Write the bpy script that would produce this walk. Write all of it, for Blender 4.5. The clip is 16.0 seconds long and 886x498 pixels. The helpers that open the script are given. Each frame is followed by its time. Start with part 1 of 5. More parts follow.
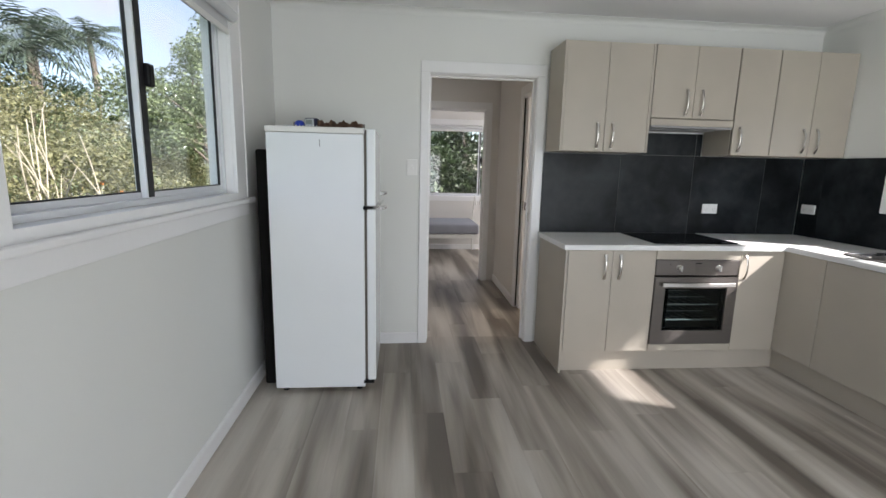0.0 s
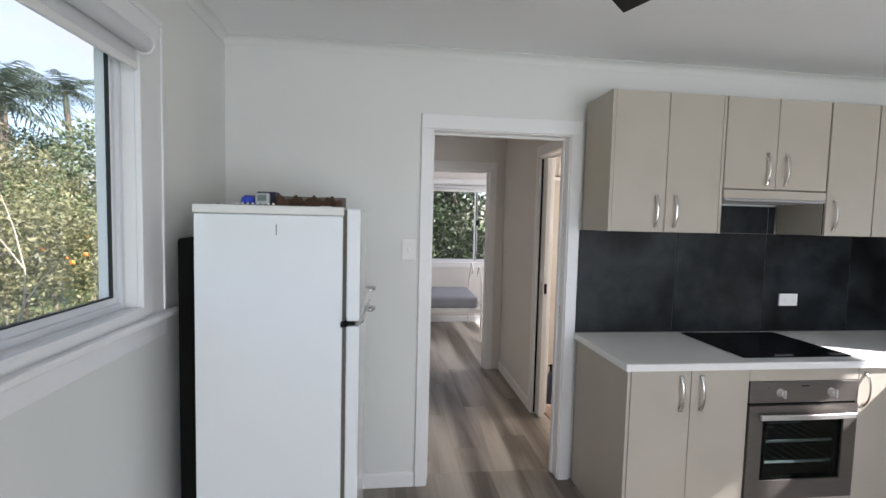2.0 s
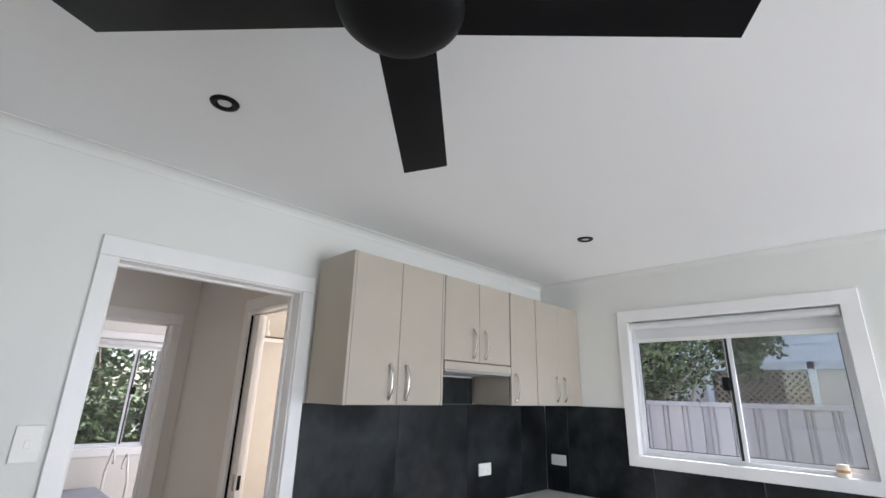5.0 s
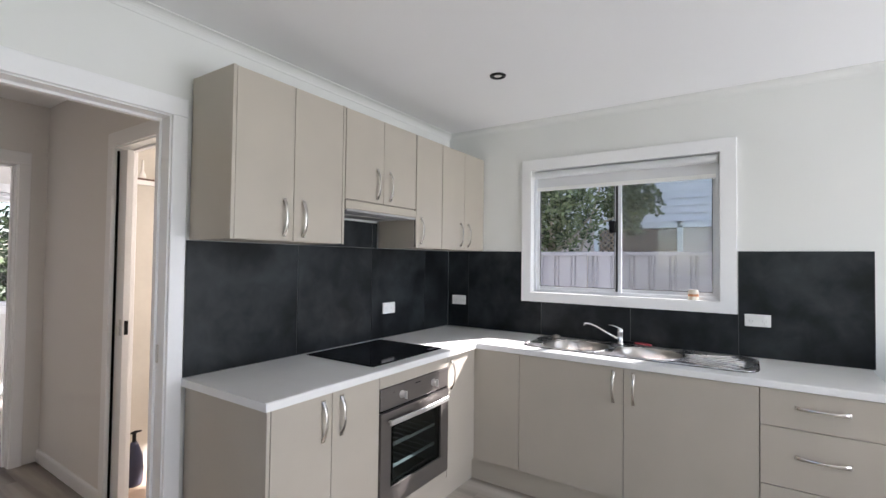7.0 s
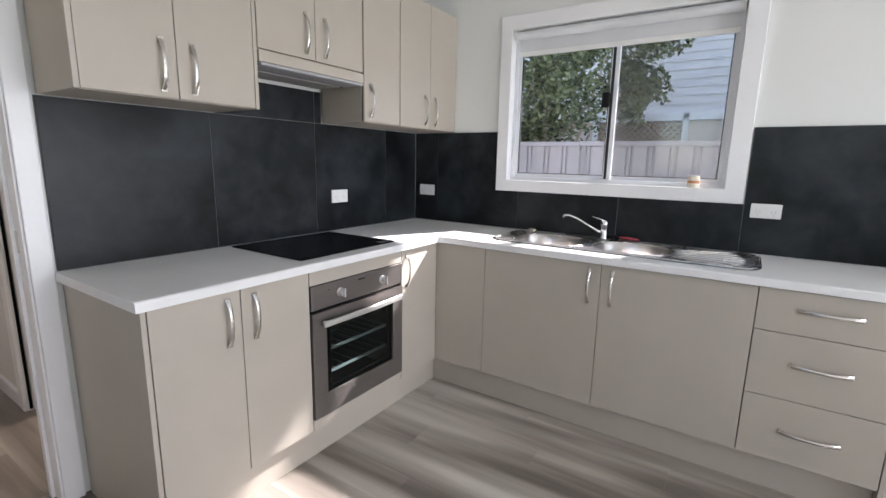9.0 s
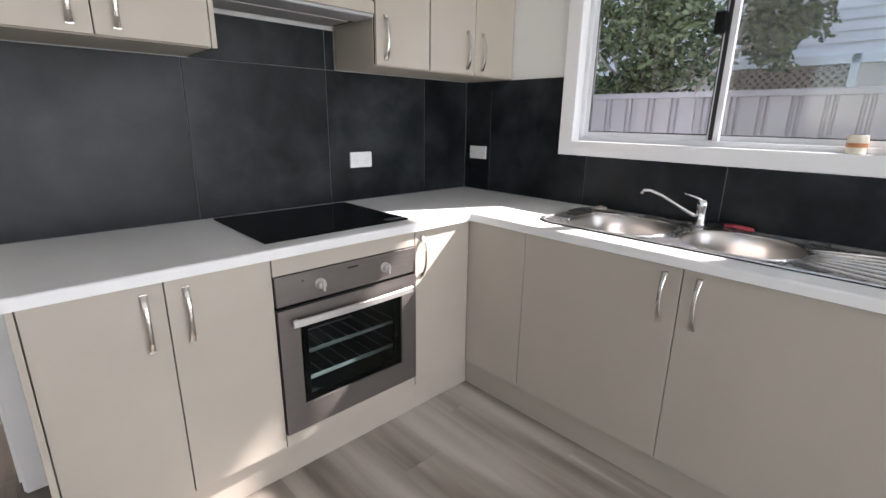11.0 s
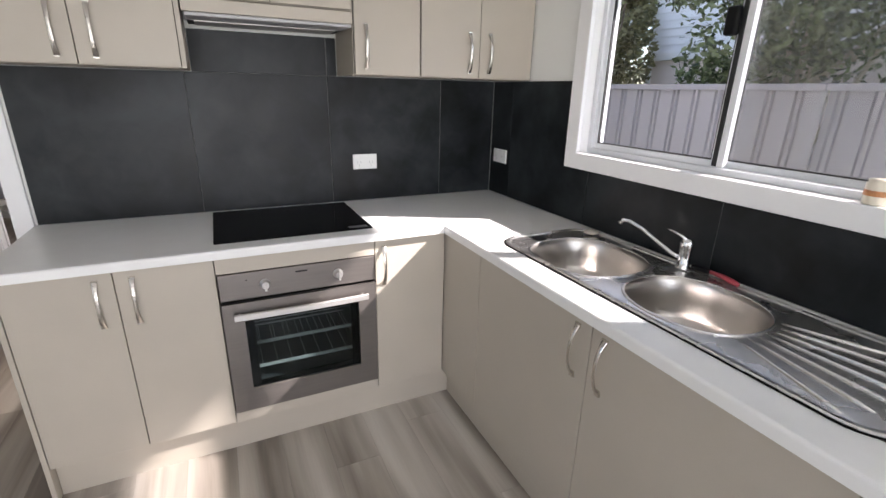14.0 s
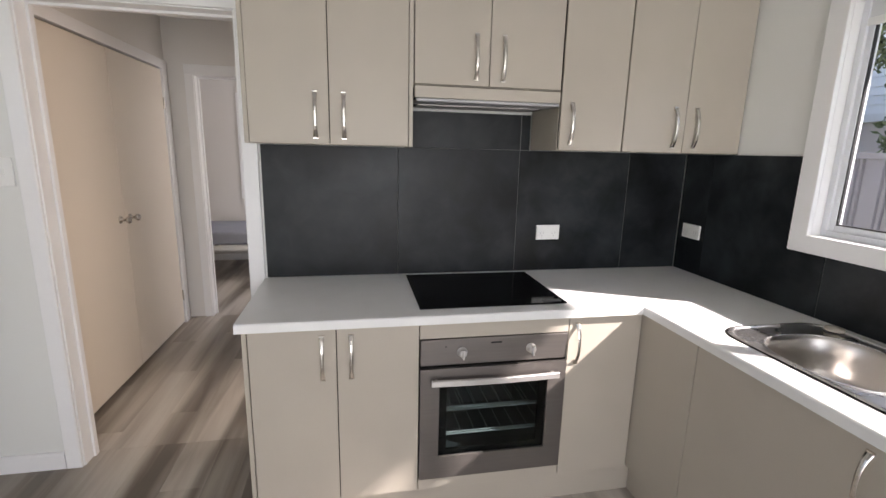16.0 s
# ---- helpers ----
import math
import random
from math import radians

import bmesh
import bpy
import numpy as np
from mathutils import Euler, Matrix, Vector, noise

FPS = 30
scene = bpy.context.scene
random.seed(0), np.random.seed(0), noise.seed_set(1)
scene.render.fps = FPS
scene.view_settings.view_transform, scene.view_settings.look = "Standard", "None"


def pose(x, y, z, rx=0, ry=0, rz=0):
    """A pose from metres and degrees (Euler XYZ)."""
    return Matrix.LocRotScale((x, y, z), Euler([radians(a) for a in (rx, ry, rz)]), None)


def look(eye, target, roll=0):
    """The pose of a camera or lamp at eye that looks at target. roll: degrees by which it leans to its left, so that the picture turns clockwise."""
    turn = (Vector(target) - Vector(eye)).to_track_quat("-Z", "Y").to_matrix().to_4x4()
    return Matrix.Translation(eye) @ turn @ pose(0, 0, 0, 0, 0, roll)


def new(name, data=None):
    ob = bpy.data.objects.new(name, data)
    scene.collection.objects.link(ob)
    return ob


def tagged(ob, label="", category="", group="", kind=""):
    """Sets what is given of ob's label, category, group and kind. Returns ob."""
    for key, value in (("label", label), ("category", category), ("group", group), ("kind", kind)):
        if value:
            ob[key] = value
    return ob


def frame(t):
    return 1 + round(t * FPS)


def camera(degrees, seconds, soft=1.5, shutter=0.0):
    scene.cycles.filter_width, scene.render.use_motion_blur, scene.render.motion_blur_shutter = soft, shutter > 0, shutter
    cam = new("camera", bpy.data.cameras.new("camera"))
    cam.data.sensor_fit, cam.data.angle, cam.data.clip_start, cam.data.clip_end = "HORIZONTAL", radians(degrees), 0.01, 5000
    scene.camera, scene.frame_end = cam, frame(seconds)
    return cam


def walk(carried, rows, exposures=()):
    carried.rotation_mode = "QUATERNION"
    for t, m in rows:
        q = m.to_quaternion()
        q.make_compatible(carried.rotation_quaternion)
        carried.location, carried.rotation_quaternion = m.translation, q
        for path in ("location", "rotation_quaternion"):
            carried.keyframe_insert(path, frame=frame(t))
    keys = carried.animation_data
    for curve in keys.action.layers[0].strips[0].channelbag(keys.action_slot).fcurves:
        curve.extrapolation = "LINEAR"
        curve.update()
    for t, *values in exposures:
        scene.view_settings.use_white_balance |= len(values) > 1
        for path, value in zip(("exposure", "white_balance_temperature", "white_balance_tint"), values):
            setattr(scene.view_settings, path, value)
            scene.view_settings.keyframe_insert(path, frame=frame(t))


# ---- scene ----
cam = camera(87.9, 16.0)
PATH = [
    (0, (0.301, 0.203, 1.39), (0.479, 2.164, 1.041), 1.3),
    (0.5, (0.297, 0.408, 1.38), (0.477, 2.369, 1.033), 1.3),
    (1, (0.295, 0.722, 1.432), (0.489, 2.682, 1.082), 1.4),
    (1.5, (0.324, 0.942, 1.503), (0.501, 2.911, 1.198), 1.3),
    (2, (0.247, 1.116, 1.564), (0.491, 3.097, 1.435), 1.4),
    (2.5, (0.215, 1.245, 1.601), (0.565, 3.213, 1.665), 1.4),
    (3, (0.211, 1.353, 1.638), (0.655, 3.275, 1.964), 1.7),
    (3.5, (0.184, 1.412, 1.663), (0.741, 3.264, 2.173), 1.8),
    (4, (0.154, 1.458, 1.668), (0.934, 3.203, 2.256), 1.9),
    (4.5, (0.148, 1.502, 1.634), (1.258, 3.056, 2.227), 2.1),
    (5, (0.157, 1.552, 1.584), (1.507, 2.9, 2.185), 1.6),
    (7.5, (0.379, 1.621, 1.407), (2.063, 2.699, 1.339), 1.4),
    (8, (0.473, 1.633, 1.367), (2.159, 2.696, 1.21), 1.4),
    (8.5, (0.6, 1.622, 1.35), (2.267, 2.695, 1.088), 1.2),
    (9, (0.793, 1.658, 1.329), (2.435, 2.736, 0.954), 1.2),
    (9.5, (0.972, 1.685, 1.315), (2.567, 2.817, 0.895), 1.1),
    (10, (1.126, 1.752, 1.307), (2.652, 2.952, 0.824), 1.1),
    (12.5, (1.879, 1.553, 1.37), (2.904, 3.165, 0.776), 0.9),
    (13, (1.979, 1.485, 1.401), (2.942, 3.117, 0.762), 1.1),
    (13.5, (2.045, 1.418, 1.435), (2.93, 3.09, 0.786), 1.2),
    (14, (2.089, 1.357, 1.465), (2.915, 3.059, 0.816), 1.3),
    (14.5, (2.106, 1.318, 1.51), (2.863, 3.047, 0.85), 1.3),
    (15, (2.061, 1.316, 1.528), (2.758, 3.073, 0.874), 1.5),
    (15.5, (2.008, 1.338, 1.536), (2.603, 3.148, 0.928), 1.4),
    (16, (1.786, 1.502, 1.509), (2.161, 3.422, 1.093), 1.3),
]
EXPOSURES = [(0, 1.63, 6360, 15), (1.5, 1.74, 6300, 17), (3.0, 1.88, 6180, 17), (3.5, 2.06, 6180, 17), (4.5, 2.10, 6160, 18), (7.5, 2.08, 6280, 19),
             (9.5, 2.11, 6330, 20), (12.5, 2.06, 6560, 19), (14.5, 2.02, 6600, 20), (16, 1.88, 6700, 20)]
walk(cam, [(t, look(eye, target, roll)) for t, eye, target, roll in PATH], EXPOSURES)

# ---- world, sun, large lights ----
SUN_WAY = Vector((-1.0, 0.48, -0.904))
world = bpy.data.worlds.new("sky")
scene.world = world
world.use_nodes = True
wn = world.node_tree
sky = wn.nodes.new("ShaderNodeTexSky")
sky.sky_type = "NISHITA"
sky.sun_disc = False
sky.sun_elevation = radians(39.2)
sky.sun_rotation = radians(115.6)
sky.air_density, sky.dust_density, sky.ozone_density = 1.0, 0.6, 1.5
# broken white cloud over the blue
tc = wn.nodes.new("ShaderNodeTexCoord")
cn = wn.nodes.new("ShaderNodeTexNoise")
cn.inputs["Scale"].default_value, cn.inputs["Detail"].default_value = 3.2, 6
cr = wn.nodes.new("ShaderNodeValToRGB")
cr.color_ramp.elements[0].position, cr.color_ramp.elements[1].position = 0.46, 0.64
cm = wn.nodes.new("ShaderNodeMix")
cm.data_type = "RGBA"
cm.inputs[7].default_value = (3.0, 3.15, 3.4, 1)
wn.links.new(tc.outputs["Generated"], cn.inputs["Vector"])
wn.links.new(cn.outputs["Fac"], cr.inputs["Fac"])
wn.links.new(cr.outputs["Color"], cm.inputs[0])
wn.links.new(sky.outputs["Color"], cm.inputs[6])
wn.links.new(cm.outputs[2], wn.nodes["Background"].inputs["Color"])
wn.nodes["Background"].inputs["Strength"].default_value = 0.10

sun = new("sun", bpy.data.lights.new("sun", "SUN"))
sun.data.energy, sun.data.angle, sun.data.color = 5.0, radians(1.6), (1.0, 0.965, 0.92)
sun.matrix_world = look((0, 0, 0), SUN_WAY)

# daylight of the wide glazed doors behind the walker
day = new("rear_daylight", bpy.data.lights.new("rear_daylight", "AREA"))
day.data.shape, day.data.size, day.data.size_y = "RECTANGLE", 2.6, 2.0
day.data.energy, day.data.color = 30, (0.92, 0.965, 1.0)
day.matrix_world = look((2.15, -2.44, 1.05), (2.0, 0, 2.7))

# added fill lamps that brighten bathroom and bedroom, at unseen openings in their side walls
for name, at, to, w, h, e in (("bathroom_fill", (2.98, 4.45, 1.55), (1.5, 4.45, 1.1), 0.85, 1.05, 6), ("bedroom_fill", (2.68, 6.9, 1.5), (0, 6.9, 1.0), 1.3, 1.1, 7.5)):
    a = new(name, bpy.data.lights.new(name, "AREA"))
    a.data.shape, a.data.size, a.data.size_y = "RECTANGLE", w, h
    a.data.energy, a.data.color = e, (1.0, 0.87, 0.72) if "bath" in name else (1.0, 0.97, 0.93)
    a.matrix_world = look(at, to)

# ---- materials ----
def lin(*c):
    return tuple(c) + (1.0,)


def surface(name, base, rough=0.5, metal=0.0, vary=0.08, scale=6.0, fine=120.0, bump=0.0, stretch=(1, 1, 1), rough_vary=0.08, coat=0.0, spec=0.5, tint=None):
    """A principled surface with variation at two scales and fine relief."""
    m = bpy.data.materials.new(name)
    m.use_nodes = True
    t = m.node_tree
    b = t.nodes["Principled BSDF"]
    co = t.nodes.new("ShaderNodeTexCoord")
    mp = t.nodes.new("ShaderNodeMapping")
    mp.inputs["Scale"].default_value = stretch
    t.links.new(co.outputs["Object"], mp.inputs["Vector"])
    n1, n2 = t.nodes.new("ShaderNodeTexNoise"), t.nodes.new("ShaderNodeTexNoise")
    n1.inputs["Scale"].default_value, n1.inputs["Detail"].default_value = scale, 5
    n2.inputs["Scale"].default_value, n2.inputs["Detail"].default_value = fine, 3
    for n in (n1, n2):
        t.links.new(mp.outputs["Vector"], n.inputs["Vector"])
    ad = t.nodes.new("ShaderNodeMath")
    ad.operation = "MULTIPLY_ADD"
    ad.inputs[1].default_value = 0.35
    t.links.new(n2.outputs["Fac"], ad.inputs[0])
    t.links.new(n1.outputs["Fac"], ad.inputs[2])
    rp = t.nodes.new("ShaderNodeValToRGB")
    e = rp.color_ramp.elements
    e[0].position, e[1].position = 0.45, 0.9
    lo = [c * (1 - vary) for c in base]
    hi = [min(1.0, c * (1 + vary)) for c in (tint or base)]
    e[0].color, e[1].color = lin(*lo), lin(*hi)
    t.links.new(ad.outputs[0], rp.inputs["Fac"])
    t.links.new(rp.outputs["Color"], b.inputs["Base Color"])
    rr = t.nodes.new("ShaderNodeMapRange")
    rr.inputs[3].default_value, rr.inputs[4].default_value = max(0.02, rough - rough_vary), min(1, rough + rough_vary)
    t.links.new(n1.outputs["Fac"], rr.inputs[0])
    t.links.new(rr.outputs[0], b.inputs["Roughness"])
    b.inputs["Metallic"].default_value = metal
    b.inputs["Coat Weight"].default_value = coat
    b.inputs["Specular IOR Level"].default_value = spec
    if bump:
        bp = t.nodes.new("ShaderNodeBump")
        bp.inputs["Strength"].default_value, bp.inputs["Distance"].default_value = bump, 0.002
        t.links.new(ad.outputs[0], bp.inputs["Height"])
        t.links.new(bp.outputs["Normal"], b.inputs["Normal"])
    return m


def plank_material():
    """Grey-brown timber-look vinyl: streaks along the board, another cut for each board."""
    m = bpy.data.materials.new("vinyl_plank")
    m.use_nodes = True
    t = m.node_tree
    b = t.nodes["Principled BSDF"]
    N, L = t.nodes.new, t.links.new
    co, info = N("ShaderNodeTexCoord"), N("ShaderNodeObjectInfo")
    off = N("ShaderNodeMath")
    off.operation, off.inputs[1].default_value = "MULTIPLY", 37.0
    L(info.outputs["Random"], off.inputs[0])
    cx = N("ShaderNodeCombineXYZ")
    L(off.outputs[0], cx.inputs[0]), L(off.outputs[0], cx.inputs[1])
    add = N("ShaderNodeVectorMath")
    L(co.outputs["Object"], add.inputs[0]), L(cx.outputs[0], add.inputs[1])

    def streak(sx, sy, detail, dist):
        mp = N("ShaderNodeMapping")
        mp.inputs["Scale"].default_value = (sx, sy, 1)
        n = N("ShaderNodeTexNoise")
        n.inputs["Scale"].default_value, n.inputs["Detail"].default_value, n.inputs["Distortion"].default_value = 1.0, detail, dist
        L(add.outputs[0], mp.inputs["Vector"]), L(mp.outputs["Vector"], n.inputs["Vector"])
        return n
    wide, mid, fine = streak(5.2, 0.42, 2, 0.5), streak(15, 0.9, 3, 0.8), streak(240, 7, 3, 0.2)
    drift = streak(3.6, 0.35, 2, 0.6)
    place = N("ShaderNodeNewGeometry")
    drift_map = drift.inputs["Vector"].links[0].from_node
    L(place.outputs["Position"], drift_map.inputs["Vector"])
    blend = N("ShaderNodeMix")
    blend.inputs[0].default_value = 0.78
    L(wide.outputs["Fac"], blend.inputs[2]), L(drift.outputs["Fac"], blend.inputs[3])
    mix = N("ShaderNodeMath")
    mix.operation, mix.inputs[1].default_value = "MULTIPLY_ADD", 0.18
    L(mid.outputs["Fac"], mix.inputs[0]), L(blend.outputs[0], mix.inputs[2])
    tone = N("ShaderNodeMath")
    tone.operation, tone.inputs[1].default_value = "MULTIPLY_ADD", 0.05
    L(info.outputs["Random"], tone.inputs[0]), L(mix.outputs[0], tone.inputs[2])
    rp = N("ShaderNodeValToRGB")
    e = rp.color_ramp.elements
    e[0].position, e[0].color = 0.50, lin(0.165, 0.140, 0.117)
    e[1].position, e[1].color = 0.80, lin(0.70, 0.665, 0.60)
    k = e.new(0.60)
    k.color = lin(0.37, 0.328, 0.28)
    k = e.new(0.69)
    k.color = lin(0.56, 0.515, 0.455)
    L(tone.outputs[0], rp.inputs["Fac"])
    gr = N("ShaderNodeMix")
    gr.data_type, gr.blend_type = "RGBA", "MULTIPLY"
    gr.inputs[0].default_value = 0.16
    L(rp.outputs["Color"], gr.inputs[6]), L(fine.outputs["Fac"], gr.inputs[7])
    L(gr.outputs[2], b.inputs["Base Color"])
    rr = N("ShaderNodeMapRange")
    rr.inputs[3].default_value, rr.inputs[4].default_value = 0.30, 0.46
    L(mid.outputs["Fac"], rr.inputs[0]), L(rr.outputs[0], b.inputs["Roughness"])
    bp = N("ShaderNodeBump")
    bp.inputs["Strength"].default_value, bp.inputs["Distance"].default_value = 0.18, 0.001
    L(fine.outputs["Fac"], bp.inputs["Height"]), L(bp.outputs["Normal"], b.inputs["Normal"])
    return m


def slate_material():
    """Charcoal porcelain with pale cloudy drifts and a few rusty scuffs."""
    m = bpy.data.materials.new("charcoal_tile")
    m.use_nodes = True
    t = m.node_tree
    b = t.nodes["Principled BSDF"]
    N, L = t.nodes.new, t.links.new
    geo, info = N("ShaderNodeNewGeometry"), N("ShaderNodeObjectInfo")
    sc = N("ShaderNodeVectorMath")
    sc.operation = "ADD"
    cx = N("ShaderNodeCombineXYZ")
    L(info.outputs["Random"], cx.inputs[2])
    L(geo.outputs["Position"], sc.inputs[0]), L(cx.outputs[0], sc.inputs[1])
    a, c, f = N("ShaderNodeTexNoise"), N("ShaderNodeTexNoise"), N("ShaderNodeTexNoise")
    for n, s, d in ((a, 2.6, 6), (c, 9.0, 5), (f, 140, 2)):
        n.inputs["Scale"].default_value, n.inputs["Detail"].default_value, n.inputs["Distortion"].default_value = s, d, 0.5
        L(sc.outputs[0], n.inputs["Vector"])
    ma = N("ShaderNodeMath")
    ma.operation, ma.inputs[1].default_value = "MULTIPLY_ADD", 0.5
    L(c.outputs["Fac"], ma.inputs[0]), L(a.outputs["Fac"], ma.inputs[2])
    rp = N("ShaderNodeValToRGB")
    e = rp.color_ramp.elements
    e[0].position, e[0].color = 0.55, lin(0.0034, 0.0042, 0.0050)
    e[1].position, e[1].color = 1.0, lin(0.0330, 0.0385, 0.0425)
    k = e.new(0.69)
    k.color = lin(0.0100, 0.0121, 0.0138)
    L(ma.outputs[0], rp.inputs["Fac"])
    b.inputs["Specular IOR Level"].default_value = 0.23
    L(rp.outputs["Color"], b.inputs["Base Color"])
    rr = N("ShaderNodeMapRange")
    rr.inputs[3].default_value, rr.inputs[4].default_value = 0.28, 0.50
    L(c.outputs["Fac"], rr.inputs[0]), L(rr.outputs[0], b.inputs["Roughness"])
    bp = N("ShaderNodeBump")
    bp.inputs["Strength"].default_value, bp.inputs["Distance"].default_value = 0.12, 0.001
    L(f.outputs["Fac"], bp.inputs["Height"]), L(bp.outputs["Normal"], b.inputs["Normal"])
    return m


def leaf_material(name, dark, bright, rough=0.45):
    """Leaves whose colour goes from leaf to leaf."""
    m = bpy.data.materials.new(name)
    m.use_nodes = True
    t = m.node_tree
    b = t.nodes["Principled BSDF"]
    geo, rp = t.nodes.new("ShaderNodeNewGeometry"), t.nodes.new("ShaderNodeValToRGB")
    rp.color_ramp.elements[0].color, rp.color_ramp.elements[1].color = lin(*dark), lin(*bright)
    t.links.new(geo.outputs["Random Per Island"], rp.inputs["Fac"])
    t.links.new(rp.outputs["Color"], b.inputs["Base Color"])
    tr = t.nodes.new("ShaderNodeBsdfTranslucent")
    t.links.new(rp.outputs["Color"], tr.inputs["Color"])
    mx = t.nodes.new("ShaderNodeMixShader")
    mx.inputs[0].default_value = 0.35
    t.links.new(b.outputs[0], mx.inputs[1]), t.links.new(tr.outputs[0], mx.inputs[2])
    t.links.new(mx.outputs[0], t.nodes["Material Output"].inputs["Surface"])
    b.inputs["Roughness"].default_value = rough
    return m


def glass_material(name, tint=(1, 1, 1), gloss=0.06):
    """A thin pane: mostly clear, with a mirror gloss that grows at a slant."""
    m = bpy.data.materials.new(name)
    m.use_nodes = True
    t = m.node_tree
    t.nodes.remove(t.nodes["Principled BSDF"])
    tr, gl = t.nodes.new("ShaderNodeBsdfTransparent"), t.nodes.new("ShaderNodeBsdfGlossy")
    tr.inputs["Color"].default_value = lin(*tint)
    gl.inputs["Roughness"].default_value = 0.02
    lw, mx = t.nodes.new("ShaderNodeLayerWeight"), t.nodes.new("ShaderNodeMixShader")
    pw, ml = t.nodes.new("ShaderNodeMath"), t.nodes.new("ShaderNodeMath")
    pw.operation, pw.inputs[1].default_value = "POWER", 4.5
    ml.operation, ml.inputs[1].default_value, ml.inputs[2].default_value = "MULTIPLY_ADD", 0.7, gloss * 0.5
    t.links.new(lw.outputs["Facing"], pw.inputs[0]), t.links.new(pw.outputs[0], ml.inputs[0])
    t.links.new(ml.outputs[0], mx.inputs[0])
    t.links.new(tr.outputs[0], mx.inputs[1]), t.links.new(gl.outputs[0], mx.inputs[2])
    t.links.new(mx.outputs[0], t.nodes["Material Output"].inputs["Surface"])
    return m


WALL = surface("white_wall_paint", (0.75, 0.757, 0.73), 0.62, vary=0.015, scale=1.4, fine=260, bump=0.10)
HALLWALL = surface("hall_wall_paint", (0.74, 0.72, 0.69), 0.62, vary=0.015, scale=1.4, fine=260, bump=0.10)
CEIL = surface("ceiling_paint", (0.89, 0.89, 0.89), 0.85, vary=0.012, scale=1.0, fine=200, bump=0.06)
TRIM = surface("white_gloss_trim", (0.84, 0.84, 0.84), 0.33, vary=0.02, scale=3, fine=60, bump=0.05)
PLANK = plank_material()
SUBFLOOR = surface("dark_underlay", (0.05, 0.045, 0.04), 0.9, vary=0.2)
SLATE = slate_material()
GROUT = surface("pale_grout", (0.15, 0.15, 0.148), 0.85, vary=0.12, scale=20)
LAMINATE = surface("taupe_laminate", (0.45, 0.407, 0.343), 0.42, vary=0.035, scale=4, fine=300, bump=0.05)
CARCASS = surface("taupe_cabinet_edge", (0.425, 0.382, 0.322), 0.5, vary=0.03)
# near-black: for black parts, and for sheets standing in for shade in gaps
DARKGAP = surface("dark_gap", (0.006, 0.0055, 0.005), 0.9, vary=0.1, spec=0.1)
# the sink's steel again, base darkened to put the bowls' shade into colour
BOWLSTEEL = surface("bowl_steel_shaded", (0.52, 0.495, 0.465), 0.31, metal=1.0, vary=0.04, scale=3, fine=60, rough_vary=0.03)
SLOTGREY = surface("slot_shadow", (0.52, 0.52, 0.51), 0.7, vary=0.05)
BENCH = surface("white_laminate_worktop", (0.80, 0.80, 0.785), 0.34, vary=0.025, scale=14, fine=380, bump=0.03)
STEEL = surface("brushed_steel", (0.56, 0.545, 0.53), 0.30, metal=1.0, vary=0.06, scale=5, fine=60, stretch=(1, 22, 22), bump=0.05)
OVENSTEEL = surface("oven_brushed_steel", (0.185, 0.167, 0.154), 0.37, metal=0.66, vary=0.06, scale=5, fine=60, stretch=(1.2, 1.2, 26), bump=0.05)
# deck copy of the steel, base lightened in place of the window's reflection
SINKSTEEL = surface("sink_steel_lit", (0.76, 0.75, 0.735), 0.27, metal=0.95, vary=0.07, scale=6, fine=90, rough_vary=0.07, bump=0.04)
CHROME = surface("chrome", (0.72, 0.72, 0.73), 0.09, metal=1.0, vary=0.02, rough_vary=0.04)
NICKEL = surface("brushed_nickel", (0.62, 0.59, 0.55), 0.24, metal=1.0, vary=0.04, scale=20, fine=200)
BLACKGLASS = surface("black_glass", (0.004, 0.004, 0.0045), 0.06, vary=0.05, rough_vary=0.02, spec=0.14)
OVENGLASS = surface("smoked_oven_glass", (0.020, 0.026, 0.026), 0.06, vary=0.1, rough_vary=0.03)
MATTBLACK = surface("satin_black", (0.0045, 0.0047, 0.0055), 0.42, vary=0.15, scale=8, bump=0.04, spec=0.2)
GLOSSBLACK = surface("gloss_black", (0.009, 0.009, 0.010), 0.2, vary=0.1)
FRIDGEWHITE = surface("white_fridge_enamel", (0.80, 0.825, 0.84), 0.17, vary=0.02, scale=2, fine=180, bump=0.08)
FRIDGETRIM = surface("aged_white_plastic", (0.74, 0.73, 0.69), 0.45, vary=0.05, scale=8)
GASKET = surface("grey_rubber_seal", (0.12, 0.105, 0.085), 0.7, vary=0.2, scale=30)
ALU = surface("white_powdercoat", (0.72, 0.74, 0.77), 0.38, vary=0.03, scale=4, fine=150)
RUBBER = surface("black_glazing_rubber", (0.012, 0.012, 0.013), 0.6, vary=0.1)
PANE = glass_material("window_glass", (0.99, 1.0, 1.0))
SCREEN = surface("roller_blind_cloth", (0.70, 0.71, 0.72), 0.8, vary=0.03, scale=5, fine=400, bump=0.15)
WHITEPLASTIC = surface("white_plastic", (0.82, 0.82, 0.80), 0.35, vary=0.02)


